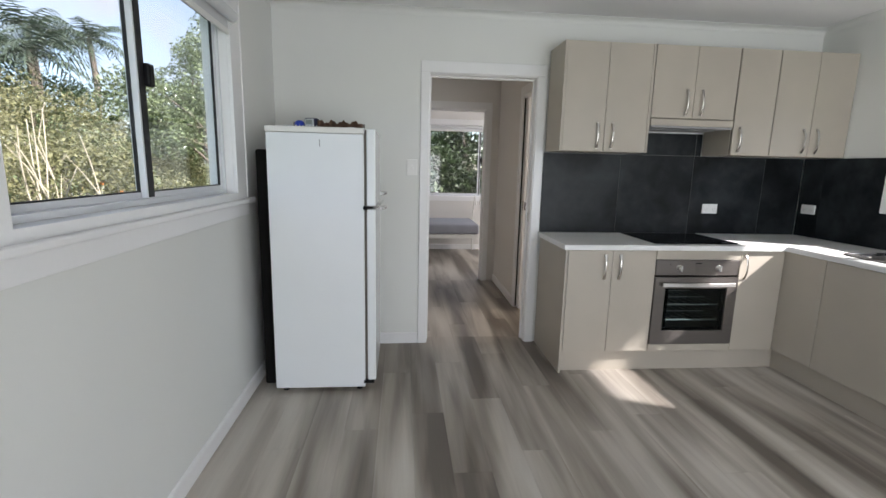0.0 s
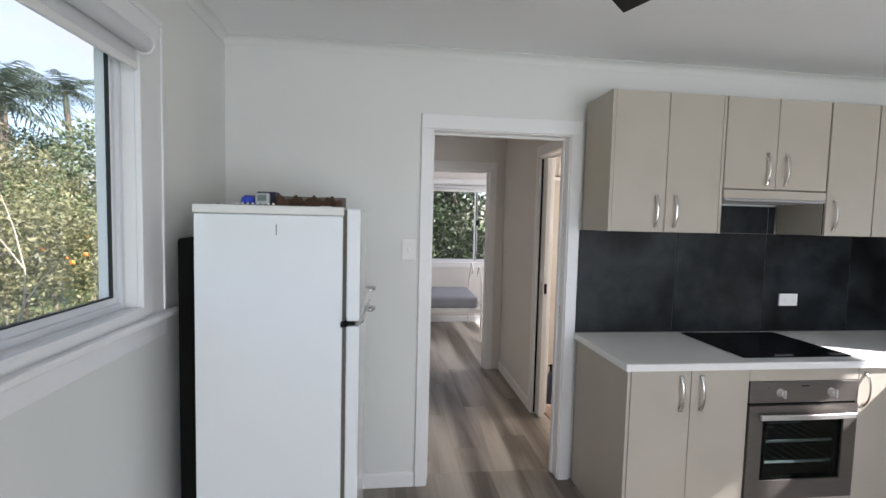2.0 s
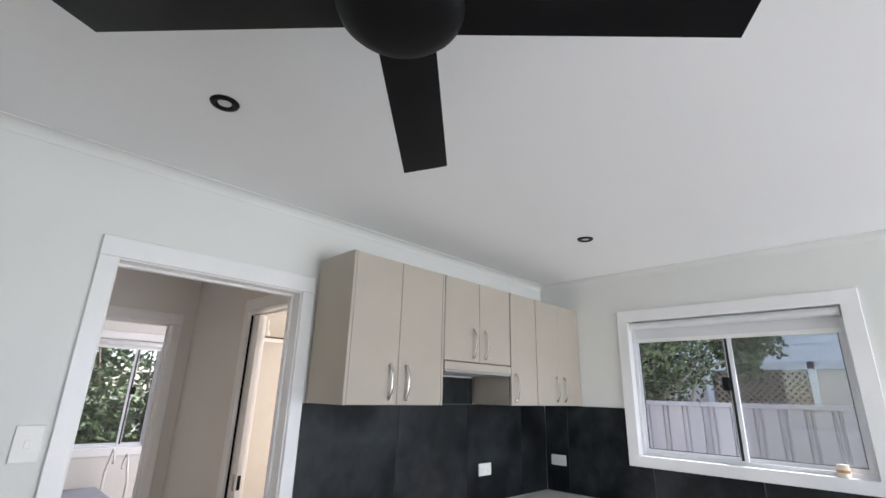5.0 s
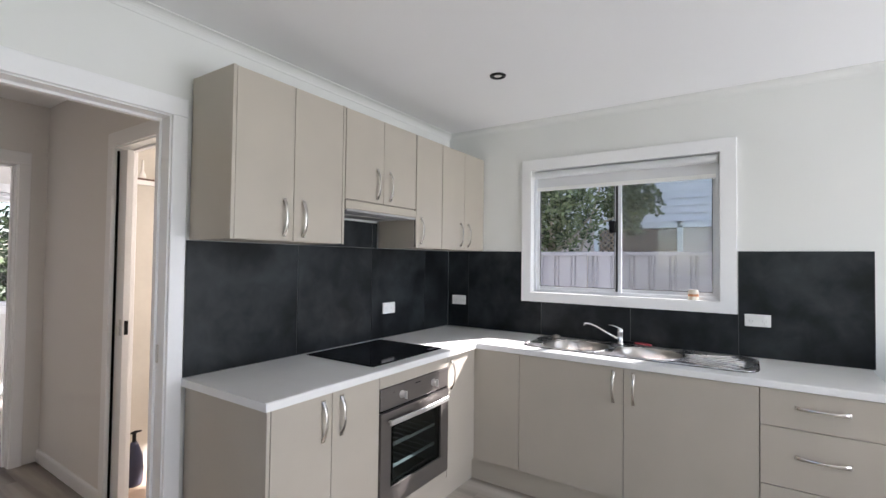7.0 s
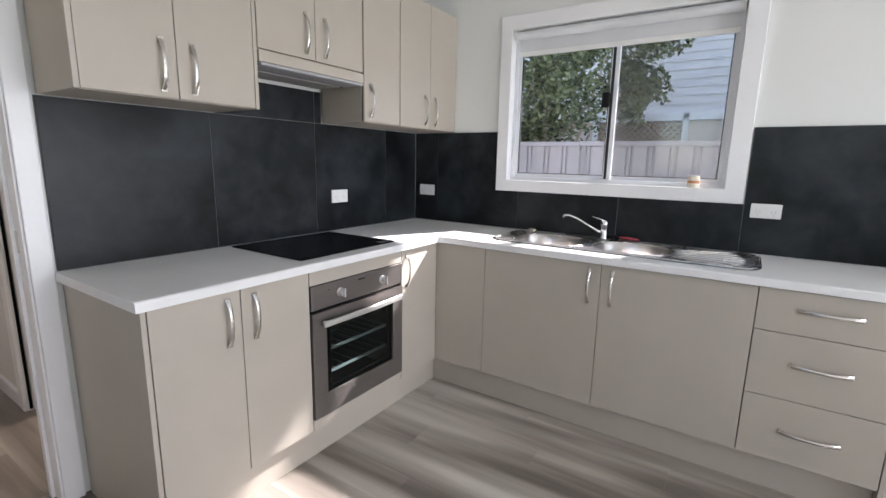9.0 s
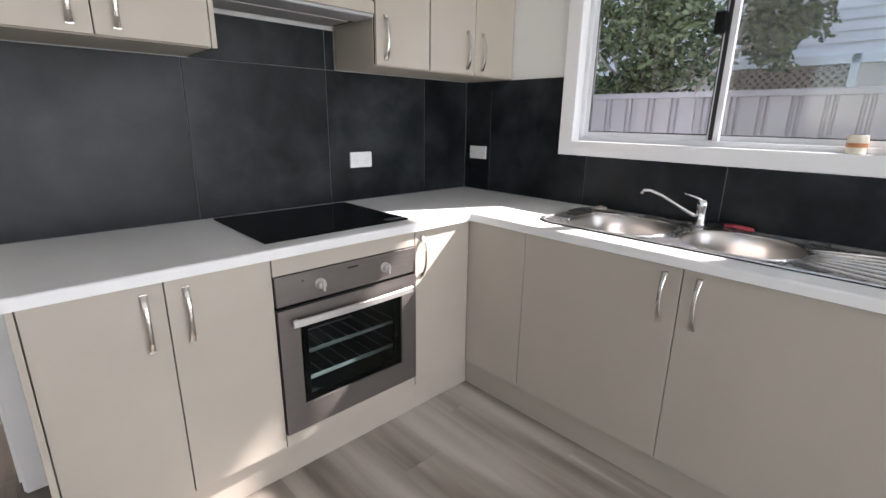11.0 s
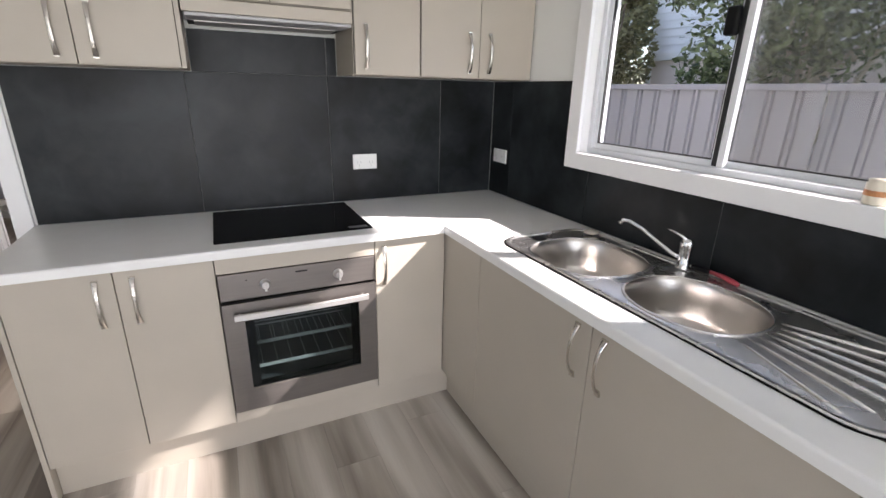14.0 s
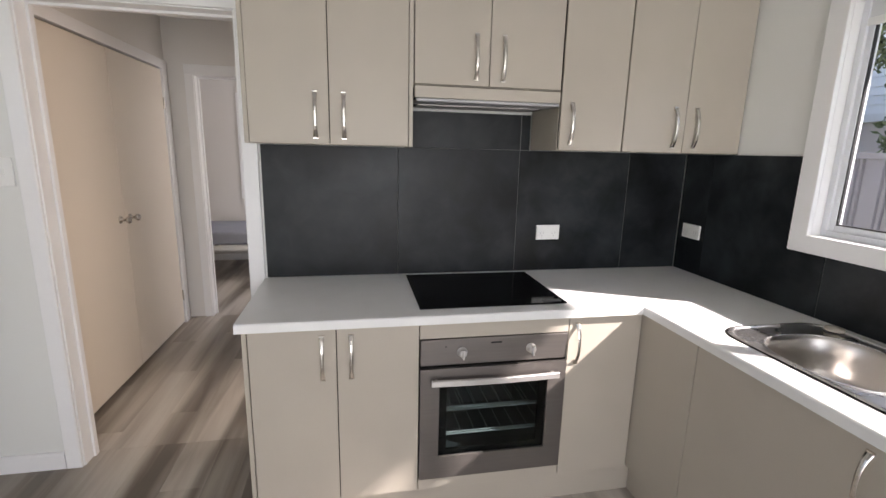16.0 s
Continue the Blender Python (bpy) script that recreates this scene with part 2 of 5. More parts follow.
def sheer(name, colour, cover):
    """Fine open cloth: part of the light passes straight through."""
    m = bpy.data.materials.new(name)
    m.use_nodes = True
    t = m.node_tree
    b = t.nodes["Principled BSDF"]
    b.inputs["Base Color"].default_value, b.inputs["Roughness"].default_value = lin(*colour), 0.8
    tr, mx = t.nodes.new("ShaderNodeBsdfTransparent"), t.nodes.new("ShaderNodeMixShader")
    mx.inputs[0].default_value = cover
    t.links.new(tr.outputs[0], mx.inputs[1]), t.links.new(b.outputs[0], mx.inputs[2])
    t.links.new(mx.outputs[0], t.nodes["Material Output"].inputs["Surface"])
    return m


MESHCLOTH = sheer("insect_mesh", (0.11, 0.108, 0.105), 0.24)

# ---- building helpers ----
ORIGIN = {}


def thing(name, at, label="", category="", group="", kind=""):
    """An Empty at the base of a thing, which holds its parts."""
    ob = new(name)
    ob.location = at
    ob.empty_display_size = 0.05
    ORIGIN[ob.name] = Vector(at)
    return tagged(ob, label, category, group, kind)


def part(name, bm, material, parent=None, label="", smooth=False):
    """One bmesh, in world places, as one mesh object under a thing or a part."""
    me = bpy.data.meshes.new(name)
    o = ORIGIN[parent.name] if parent else Vector((0, 0, 0))
    bmesh.ops.translate(bm, verts=bm.verts, vec=-o)
    bm.to_mesh(me)
    bm.free()
    me.materials.append(material)
    if smooth:
        for p in me.polygons:
            p.use_smooth = True
    ob = new(name, me)
    ORIGIN[ob.name] = o
    if parent:
        ob.parent = parent
    return tagged(ob, label)


def single(name, bm, material, label, category, group="", kind="", smooth=False):
    """A thing of one mesh, its origin at the middle of its base."""
    lo = Vector([min(v.co[i] for v in bm.verts) for i in range(3)])
    hi = Vector([max(v.co[i] for v in bm.verts) for i in range(3)])
    at = Vector(((lo.x + hi.x) / 2, (lo.y + hi.y) / 2, lo.z))
    bmesh.ops.translate(bm, verts=bm.verts, vec=-at)
    ob = part(name, bm, material, smooth=smooth)
    ob.location = at
    ORIGIN[ob.name] = at
    return tagged(ob, label, category, group, kind)


def add_box(bm, x0, x1, y0, y1, z0, z1, bevel=0.0, seg=2):
    r = bmesh.ops.create_cube(bm, size=1.0)
    for v in r["verts"]:
        v.co = Vector((x0 if v.co.x < 0 else x1, y0 if v.co.y < 0 else y1, z0 if v.co.z < 0 else z1))
    if bevel:
        es = list({e for v in r["verts"] for e in v.link_edges})
        bmesh.ops.bevel(bm, geom=es, offset=bevel, segments=seg, affect="EDGES", profile=0.5)
    return bm


def box(x0, x1, y0, y1, z0, z1, bevel=0.0, seg=2):
    return add_box(bmesh.new(), x0, x1, y0, y1, z0, z1, bevel, seg)


def add_rod(bm, a, b, r, r2=None, seg=14):
    """A round rod from a to b."""
    a, b = Vector(a), Vector(b)
    d = b - a
    q = d.to_track_quat("Z", "Y").to_matrix().to_4x4()
    bmesh.ops.create_cone(bm, cap_ends=True, segments=seg, radius1=r, radius2=r if r2 is None else r2, depth=d.length,
                          matrix=Matrix.Translation((a + b) / 2) @ q)
    return bm


def add_tube(bm, pts, r, seg=10, flat=1.0, up=(0, 0, 1)):
    """A tube along a line of points; r: one radius or one for each point."""
    pts = [Vector(p) for p in pts]
    rs = r if isinstance(r, (list, tuple)) else [r] * len(pts)
    rings = []
    for i, p in enumerate(pts):
        d = (pts[min(i + 1, len(pts) - 1)] - pts[max(i - 1, 0)]).normalized()
        s = d.cross(Vector(up))
        s = s.normalized() if s.length > 1e-4 else d.orthogonal().normalized()
        u = s.cross(d)
        rings.append([bm.verts.new(p + rs[i] * (math.cos(a) * s + flat * math.sin(a) * u)) for a in (2 * math.pi * k / seg for k in range(seg))])
    for A, B in zip(rings, rings[1:]):
        for k in range(seg):
            bm.faces.new((A[k], A[(k + 1) % seg], B[(k + 1) % seg], B[k]))
    bm.faces.new(rings[0][::-1]), bm.faces.new(rings[-1])
    return bm


def lathe(profile, at, seg=32, axis="z"):
    """A turned shape from (radius, height) pairs."""
    bm = bmesh.new()
    rings = []
    for r, h in profile:
        if r < 1e-5:
            rings.append([bm.verts.new((0, 0, h))])
        else:
            rings.append([bm.verts.new((r * math.cos(2 * math.pi * k / seg), r * math.sin(2 * math.pi * k / seg), h)) for k in range(seg)])
    for A, B in zip(rings, rings[1:]):
        for k in range(seg):
            j = (k + 1) % seg
            if len(A) == 1 and len(B) == 1:
                continue
            if len(A) == 1:
                bm.faces.new((A[0], B[j], B[k]))
            elif len(B) == 1:
                bm.faces.new((A[k], A[j], B[0]))
            else:
                bm.faces.new((A[k], A[j], B[j], B[k]))
    bmesh.ops.recalc_face_normals(bm, faces=bm.faces)
    if axis == "x":
        bmesh.ops.rotate(bm, verts=bm.verts, matrix=Matrix.Rotation(radians(90), 3, "Y"))
    if axis == "y":
        bmesh.ops.rotate(bm, verts=bm.verts, matrix=Matrix.Rotation(radians(-90), 3, "X"))
    bmesh.ops.translate(bm, verts=bm.verts, vec=at)
    return bm


def slab(axis, c0, c1, u0, u1, z0, z1, holes=()):
    """A wall from c0 to c1 thick along axis, u0 to u1 long, with holes (u0, u1, z0, z1) right through it."""
    us = sorted({u0, u1, *[v for h in holes for v in h[:2]]})
    zs = sorted({z0, z1, *[v for h in holes for v in h[2:]]})
    bm = bmesh.new()
    inside = lambda u, z: u0 < u < u1 and z0 < z < z1 and not any(h[0] < u < h[1] and h[2] < z < h[3] for h in holes)
    cell = {(i, k): inside((us[i] + us[i + 1]) / 2, (zs[k] + zs[k + 1]) / 2) for i in range(len(us) - 1) for k in range(len(zs) - 1)}

    def P(c, u, z):
        return (c, u, z) if axis == "x" else (u, c, z)
    cache = {}

    def V(*p):
        if p not in cache:
            cache[p] = bm.verts.new(P(*p))
        return cache[p]
    for (i, k), on in cell.items():
        if not on:
            continue
        a, b, c, d = us[i], us[i + 1], zs[k], zs[k + 1]
        for s in (c0, c1):
            bm.faces.new((V(s, a, c), V(s, b, c), V(s, b, d), V(s, a, d)))
        for di, dk, q in ((-1, 0, ((a, c), (a, d))), (1, 0, ((b, c), (b, d))), (0, -1, ((a, c), (b, c))), (0, 1, ((a, d), (b, d)))):
            if not cell.get((i + di, k + dk)):
                (ua, za), (ub, zb) = q
                bm.faces.new((V(c0, ua, za), V(c0, ub, zb), V(c1, ub, zb), V(c1, ua, za)))
    bmesh.ops.recalc_face_normals(bm, faces=bm.faces)
    return bm


def setting(name, bm, material, label=""):
    return tagged(part(name, bm, material), label, kind="structure")


def strip(axis, section, a, b):
    """A moulding: its section of (u, v) pairs drawn along axis from a to b."""
    bm = bmesh.new()
    P = (lambda s, t: (t, s[0], s[1])) if axis == "x" else (lambda s, t: (s[0], t, s[1]))
    A, B = [bm.verts.new(P(s, a)) for s in section], [bm.verts.new(P(s, b)) for s in section]
    n = len(section)
    for i in range(n):
        bm.faces.new((A[i], A[(i + 1) % n], B[(i + 1) % n], B[i]))
    bm.faces.new(A[::-1]), bm.faces.new(B)
    bmesh.ops.recalc_face_normals(bm, faces=bm.faces)
    return bm

# ---- the shell: kitchen, hall, bathroom, bedroom ----
XL, XR, YB, YR, ZC = -0.615, 3.54, 3.72, -2.40, 2.50    # kitchen: left, right, door wall, rear wall, ceiling
HL, HR, HE = 0.30, 1.45, 5.78                            # hall: left, right, end wall
LW = (1.33, 2.84, 1.215, 2.16)                           # left window hole: y, y, z, z
RW = (1.750, 2.984, 1.208, 2.135)                        # right window hole
BW = (0.40, 1.86, 0.905, 2.10)                            # bedroom window hole: x, x, z, z
setting("floor", box(-1.2, 3.75, YR - 0.1, 8.16, -0.12, -0.012), SUBFLOOR, "grey-brown timber-look vinyl plank floor")
setting("ceiling", slab("x", -0.9, 3.75, YR - 0.1, 8.16, ZC, ZC + 0.12), CEIL, "flat white painted plasterboard ceiling")
setting("wall_left", slab("x", XL - 0.13, XL, YR - 0.1, YB, 0, ZC, [LW]), WALL, "white painted wall with a sliding window")
setting("wall_right", slab("x", XR, XR + 0.13, YR - 0.1, YB + 0.11, 0, ZC, [RW]), WALL, "white painted wall above the sink")
setting("wall_back", slab("y", YB, YB + 0.11, XL - 0.13, XR, 0, ZC, [(0.49, 1.31, -0.1, 2.075)]), WALL, "white painted wall with a doorway")
setting("wall_rear", slab("y", YR - 0.1, YR, XL, XR, 0, ZC, [(0.8, 3.45, 0.05, 2.1)]), WALL, "white painted wall with wide glazed doors")
setting("wall_hall_left", slab("x", HL - 0.10, HL, YB + 0.11, HE, 0, ZC, [(4.11, 5.636, -0.1, 2.095)]), HALLWALL, "plain white hall wall with a cupboard")
setting("wall_hall_right", slab("x", HR, HR + 0.10, YB + 0.11, HE, 0, ZC, [(3.90, 4.68, -0.1, 2.085)]), HALLWALL, "plain white hall wall beside the bathroom")
setting("wall_hall_end", slab("y", HE, HE + 0.10, -1.2, 2.7, 0, ZC, [(0.504, 1.299, -0.1, 2.078)]), HALLWALL, "white hall end wall with the bedroom doorway")
setting("wall_bedroom_far", slab("y", 8.03, 8.16, -1.2, 2.7, 0, ZC, [BW]), HALLWALL, "white bedroom wall with a wide window")
setting("wall_bedroom_left", slab("x", -1.3, -1.2, HE, 8.16, 0, ZC), HALLWALL, "plain white bedroom wall")
setting("wall_bedroom_right", slab("x", 2.7, 2.8, HE, 8.16, 0, ZC, [(6.2, 7.6, 0.9, 2.1)]), HALLWALL, "plain white bedroom wall")
setting("wall_bathroom_far", slab("y", 5.02, 5.12, HR + 0.10, 3.6, 0, ZC), surface("cream_bathroom_tile", (0.60, 0.575, 0.52), 0.3, vary=0.06, scale=2, fine=30), "cream tiled bathroom wall")
setting("wall_bathroom_right", slab("x", 3.0, 3.1, YB + 0.11, 5.02, 0, ZC, [(4.0, 4.9, 1.0, 2.1)]), HALLWALL, "plain white bathroom wall")
setting("wall_cupboard_back", slab("x", -0.45, -0.40, YB + 0.11, HE, 0, ZC), HALLWALL, "plain cupboard back wall")


def scotia(s):
    """Section of the small cove between wall and ceiling, s pointing into the room."""
    arc = [(s * (0.044 - 0.040 * math.sin(radians(15 * k))), ZC - 0.044 + 0.040 * math.cos(radians(15 * k))) for k in range(7)]
    return [(0, ZC), (s * 0.044, ZC)] + arc + [(s * 0.004, ZC - 0.046), (0, ZC - 0.046)]


def shifted(sec, d):
    return [(u + d, v) for u, v in sec]


setting("cornice_back", strip("x", shifted(scotia(-1), YB), XL, XR), WALL, "small white cove along the ceiling")
setting("cornice_left", strip("y", shifted(scotia(1), XL), YR, YB - 0.04), WALL, "small white cove along the ceiling")
setting("cornice_right", strip("y", shifted(scotia(-1), XR), YR, YB - 0.04), WALL, "small white cove along the ceiling")


def board(s, h=0.085, d=0.014):
    return [(0, 0), (s * d, 0), (s * d, h - 0.012), (s * (d - 0.004), h - 0.003), (s * 0.005, h), (0, h)]


setting("baseboard_left", strip("y", shifted(board(1), XL), YR, YB), TRIM, "white painted skirting board")
setting("baseboard_back", strip("x", shifted(board(-1), YB), XL + 0.014, 0.425), TRIM, "white painted skirting board")
setting("baseboard_right", strip("y", shifted(board(-1), XR), YR, 1.05), TRIM, "white painted skirting board")
setting("baseboard_hall_right", strip("y", shifted(board(-1), HR), 4.73, HE), TRIM, "white painted skirting board")
setting("baseboard_hall_left", strip("y", shifted(board(1), HL), YB + 0.11, 4.02), TRIM, "white painted skirting board")
setting("baseboard_bedroom", strip("x", shifted(board(-1), 8.03), -1.2, 2.7), TRIM, "white painted skirting board")


def doorway(name, axis, c0, c1, u0, u1, top, w, label, faces=(1, 1), stop=True):
    """Jamb lining and architraves of an opening u0 to u1 in a wall c0 to c1 along axis."""
    d = thing(name, (c0, (u0 + u1) / 2, 0) if axis == "x" else ((u0 + u1) / 2, c0, 0), label, "doorway", kind="structure")
    t = 0.022

    def B(ca, cb, ua, ub, za, zb, bv=0.002):
        return box(ca, cb, ua, ub, za, zb, bv) if axis == "x" else box(ua, ub, ca, cb, za, zb, bv)
    part("jamb", B(c0 - 0.002, c1 + 0.002, u0 - t, u0, 0, top), TRIM, d)
    part("jamb", B(c0 - 0.002, c1 + 0.002, u1, u1 + t, 0, top), TRIM, d)
    part("head", B(c0 - 0.002, c1 + 0.002, u0 - t, u1 + t, top, top + t), TRIM, d)
    if stop:
        m = (c0 + c1) / 2 + 0.012
        part("door_stop", B(m, m + 0.03, u0, u0 + 0.011, 0, top - 0.011, 0.001), TRIM, d)
        part("door_stop", B(m, m + 0.03, u1 - 0.011, u1, 0, top - 0.011, 0.001), TRIM, d)
        part("door_stop", B(m, m + 0.03, u0, u1, top - 0.011, top, 0.001), TRIM, d)
    for on, a, b in ((faces[0], c0 - 0.018, c0), (faces[1], c1, c1 + 0.018)):
        if on:
            part("architrave", B(a, b, u0 - 0.006 - w, u0 - 0.006, 0, top + 0.006, 0.004), TRIM, d)
            part("architrave", B(a, b, u1 + 0.006, u1 + 0.006 + w, 0, top + 0.006, 0.004), TRIM, d)
            part("architrave", B(a, b, u0 - 0.006 - w, u1 + 0.006 + w, top + 0.006, top + 0.006 + w * 1.25, 0.004), TRIM, d)
    return d


dw = doorway("door_1", "y", YB, YB + 0.11, 0.502, 1.296, 2.062, 0.066, "white painted doorway from kitchen to hall")
part("strike_plate", box(1.2945, 1.297, 3.765, 3.79, 0.98, 1.06, 0.0005), NICKEL, dw, "worn metal strike plate")
doorway("door_2", "y", HE, HE + 0.10, 0.518, 1.285, 2.066, 0.066, "white painted doorway from hall to bedroom")
bd = doorway("door_3", "x", HR, HR + 0.10, 3.93, 4.657, 2.07, 0.066, "white painted bathroom doorway with a cavity slider")


# ---- windows ----
def window(name, axis, wall, out, hole, label, split, case, bead=False, screen=False, sill=False, lap=(0.006, 0.009)):
    """A sliding aluminium window in a hole of a wall. wall: the room face; out: +1 or -1, the way out along axis."""
    u0, u1, z0, z1 = hole
    mid = (wall, (u0 + u1) / 2, z0) if axis == "x" else ((u0 + u1) / 2, wall, z0)
    w = thing(name, mid, label, "window", kind="structure")

    def B(ca, cb, ua, ub, za, zb, bv=0.0015):
        a, b = sorted((wall + out * ca, wall + out * cb))
        return box(a, b, ua, ub, za, zb, bv) if axis == "x" else box(ua, ub, a, b, za, zb, bv)
    # casing boards on the wall, lining in the hole
    k0, k1, kb, kt = case
    fa, fb = sorted((wall - out * 0.020, wall))
    cb = slab(axis, fa, fb, k0, k1, kb, kt, [(u0 + 0.012, u1 - 0.012, z0 + 0.012, z1 - 0.012)])
    es = [e for e in cb.edges if len(e.link_faces) == 2 and e.calc_face_angle() > 1.0]
    bmesh.ops.bevel(cb, geom=es, offset=0.003, segments=2, affect="EDGES", profile=0.5)
    part("casing", cb, TRIM, w)
    if bead:
        for q in ((k0 + 0.012, k0 + 0.026, kb + 0.099, kt - 0.026), (k1 - 0.026, k1 - 0.012, kb + 0.099, kt - 0.026), (k0 + 0.012, k1 - 0.012, kt - 0.026, kt - 0.012)):
            part("bead", B(-0.0265, -0.0195, *q, 0.003), TRIM, w)
    if sill:
        part("sill", B(-0.052, -0.0205, k0 - 0.045, k1 + 0.045, kb + 0.072, kb + 0.098, 0.007), TRIM, w, "white sill board with rounded nose")
    for q in ((u0, u0 + 0.012, z0, z1), (u1 - 0.012, u1, z0, z1), (u0 + 0.012, u1 - 0.012, z1 - 0.012, z1), (u0 + 0.012, u1 - 0.012, z0, z0 + 0.012)):
        part("lining", B(0, 0.125, *q, 0.0008), TRIM, w)
    # outer frame
    f = 0.022
    a, b, c, d = u0 + 0.012, u1 - 0.012, z0 + 0.012, z1 - 0.012
    for q in ((a, a + f, c, d), (b - f, b, c, d), (a + f, b - f, d - f, d), (a + f, b - f, c, c + f)):
        part("window_frame", B(0.040, 0.110, *q, 0.002), ALU, w)
    # two sashes: one fixed to the outside, one sliding inside
    s = 0.026
    for k, (ua, ub, ca) in enumerate(((a + f - 0.006, split + 0.028, 0.078), (split - 0.028, b - f + 0.006, 0.052))):
        sa, sb = (s, 0.044) if k == 0 else (0.044, s)
        for q in ((ua, ua + sa, c + f - 0.006, d - f + 0.006), (ub - sb, ub, c + f - 0.006, d - f + 0.006),
                  (ua + sa, ub - sb, d - f - 0.028, d - f + 0.006), (ua + sa, ub - sb, c + f - 0.006, c + f + 0.022)):
            part("sash", B(ca, ca + 0.022, *q, 0.002), ALU, w)
        g = (ua + sa, ub - sb, c + f + 0.022, d - f - 0.028)
        r = 0.0045
        for q in ((g[0], g[0] + r, g[2], g[3]), (g[1] - r, g[1], g[2], g[3]), (g[0] + r, g[1] - r, g[3] - r, g[3]), (g[0] + r, g[1] - r, g[2], g[2] + r)):
            part("glazing_bead", B(ca + 0.004, ca + 0.016, *q, 0.0), RUBBER, w, "black rubber glazing bead")
        p = part("pane", B(ca + 0.009, ca + 0.012, g[0] + 0.002, g[1] - 0.002, g[2] + 0.002, g[3] - 0.002, 0), PANE, w, "clear glass")
        p.visible_shadow = False
    # weather strip; a wide lap makes its black stand in for stile shade
    part("interlock", B(0.0475, 0.0530, split - lap[0], split + lap[1], c + f + 0.004, d - f - 0.004, 0.001), RUBBER, w, "black weather strip, wider where it paints the stile's shade")
    if screen:
        part("fly_screen", B(0.104, 0.106, a + f, split, c + f, d - f, 0), MESHCLOTH, w, "fine grey insect screen")
    zl = (z0 + z1) / 2 + 0.02
    part("latch", B(0.026, 0.053, split + 0.008, split + 0.050, zl - 0.042, zl + 0.042, 0.008), MATTBLACK, w, "black plastic latch")
    return w


# wide lap here: black colour in place of the shaded meeting stile
window("window_1", "x", XL, -1, LW, "white aluminium sliding window over the garden", 2.085, (1.215, 2.995, 1.095, 2.27), bead=True, sill=True, lap=(0.020, 0.016))
window("window_2", "x", XR, 1, RW, "white aluminium sliding window above the sink", 2.37, (1.675, 3.047, 1.150, 2.205), screen=True)
window("window_3", "y", 8.03, 1, BW, "white aluminium sliding bedroom window", 1.605, (0.32, 1.94, 0.835, 2.18))


def roller_blind(name, axis, c, u0, u1, zt, zb, r, label, out):
    """A rolled-up blind: tube, end brackets, a short drop of cloth and its bottom bar."""
    at = (c, (u0 + u1) / 2, zb) if axis == "x" else ((u0 + u1) / 2, c, zb)
    b = thing(name, at, label, "roller blind")
    P = (lambda u, dc, z: (c + dc, u, z)) if axis == "x" else (lambda u, dc, z: (u, c + dc, z))
    part("cloth_roll", add_rod(bmesh.new(), P(u0 + 0.01, 0, zt), P(u1 - 0.01, 0, zt), r, seg=28), SCREEN, b, smooth=False)
    for u in (u0, u1 - 0.008):
        part("bracket", add_rod(bmesh.new(), P(u, 0, zt), P(u + 0.008, 0, zt), r + 0.006, seg=24), WHITEPLASTIC, b)
    q = out * (r - 0.002)
    lo, hi = sorted((q, q + out * 0.0015))
    bx = (lambda ca, cb, ua, ub, za, zz, bv: box(c + ca, c + cb, ua, ub, za, zz, bv)) if axis == "x" else (lambda ca, cb, ua, ub, za, zz, bv: box(ua, ub, c + ca, c + cb, za, zz, bv))
    part("cloth", bx(lo, hi, u0 + 0.012, u1 - 0.012, zb + 0.01, zt, 0), SCREEN, b)
    part("bottom_bar", bx(q - 0.006, q + 0.006, u0 + 0.012, u1 - 0.012, zb, zb + 0.028, 0.004), WHITEPLASTIC, b)
    return b


roller_blind("roller_blind", "x", XL + 0.046, 1.29, 2.815, 2.125, 2.035, 0.028, "white roller blind rolled up above the garden window", -1)
roller_blind("roller_blind", "x", XR + 0.022, 1.770, 2.964, 2.092, 1.975, 0.027, "white roller blind rolled up above the sink window", 1)
roller_blind("roller_blind", "y", 8.03 - 0.03, 0.43, 1.83, 2.055, 1.985, 0.026, "white roller blind rolled up above the bedroom window", 1)


# ---- kitchen cabinets ----
BT, BB = 0.908, 0.874                # worktop top and underside
FY, FX = 3.118, 2.955                # faces of the base doors: range side, sink side
KZ = 0.150                           # top of the kick


def bow_handle(at, length, way, face, parent):
    """A bowed bar pull with flat splayed feet. way: the axis it runs along; face: the outward normal."""
    at, w, n = Vector(at), Vector(way), Vector(face)
    s = w.cross(n)
    bm = bmesh.new()
    k = 12
    pts, rs = [], []
    for i in range(k + 1):
        t = -1 + 2 * i / k
        pts.append(at + w * (t * length / 2) + n * (0.004 + 0.024 * (1 - abs(t) ** 2.6)))
        rs.append(0.0058 + 0.0042 * abs(t) ** 2)
    add_tube(bm, pts, rs, seg=10, flat=0.38, up=tuple(n))
    for t in (-1, 1):
        c = at + w * (t * length / 2)
        r = bmesh.ops.create_cube(bm, size=1.0)
        for v in r["verts"]:
            a, b, d = v.co
            v.co = c + w * (t * (0.006 if a * t > 0 else -0.012)) + s * (b * (0.020 if a * t > 0 else 0.013)) + n * (0.006 if d > 0 else 0.0)
    return part("handle", bm, NICKEL, parent, "bowed brushed metal handle", smooth=False)


def front_y(cab, x0, x1, z0, z1, y, name="door", mat=None):
    g = 0.0016
    return part(name, box(x0 + g, x1 - g, y, y + 0.018, z0 + g, z1 - g, 0.0012, 1), mat or LAMINATE, cab)


def front_x(cab, y0, y1, z0, z1, x, name="door", mat=None):
    g = 0.0016
    return part(name, box(x, x + 0.018, y0 + g, y1 - g, z0 + g, z1 - g, 0.0012, 1), mat or LAMINATE, cab)


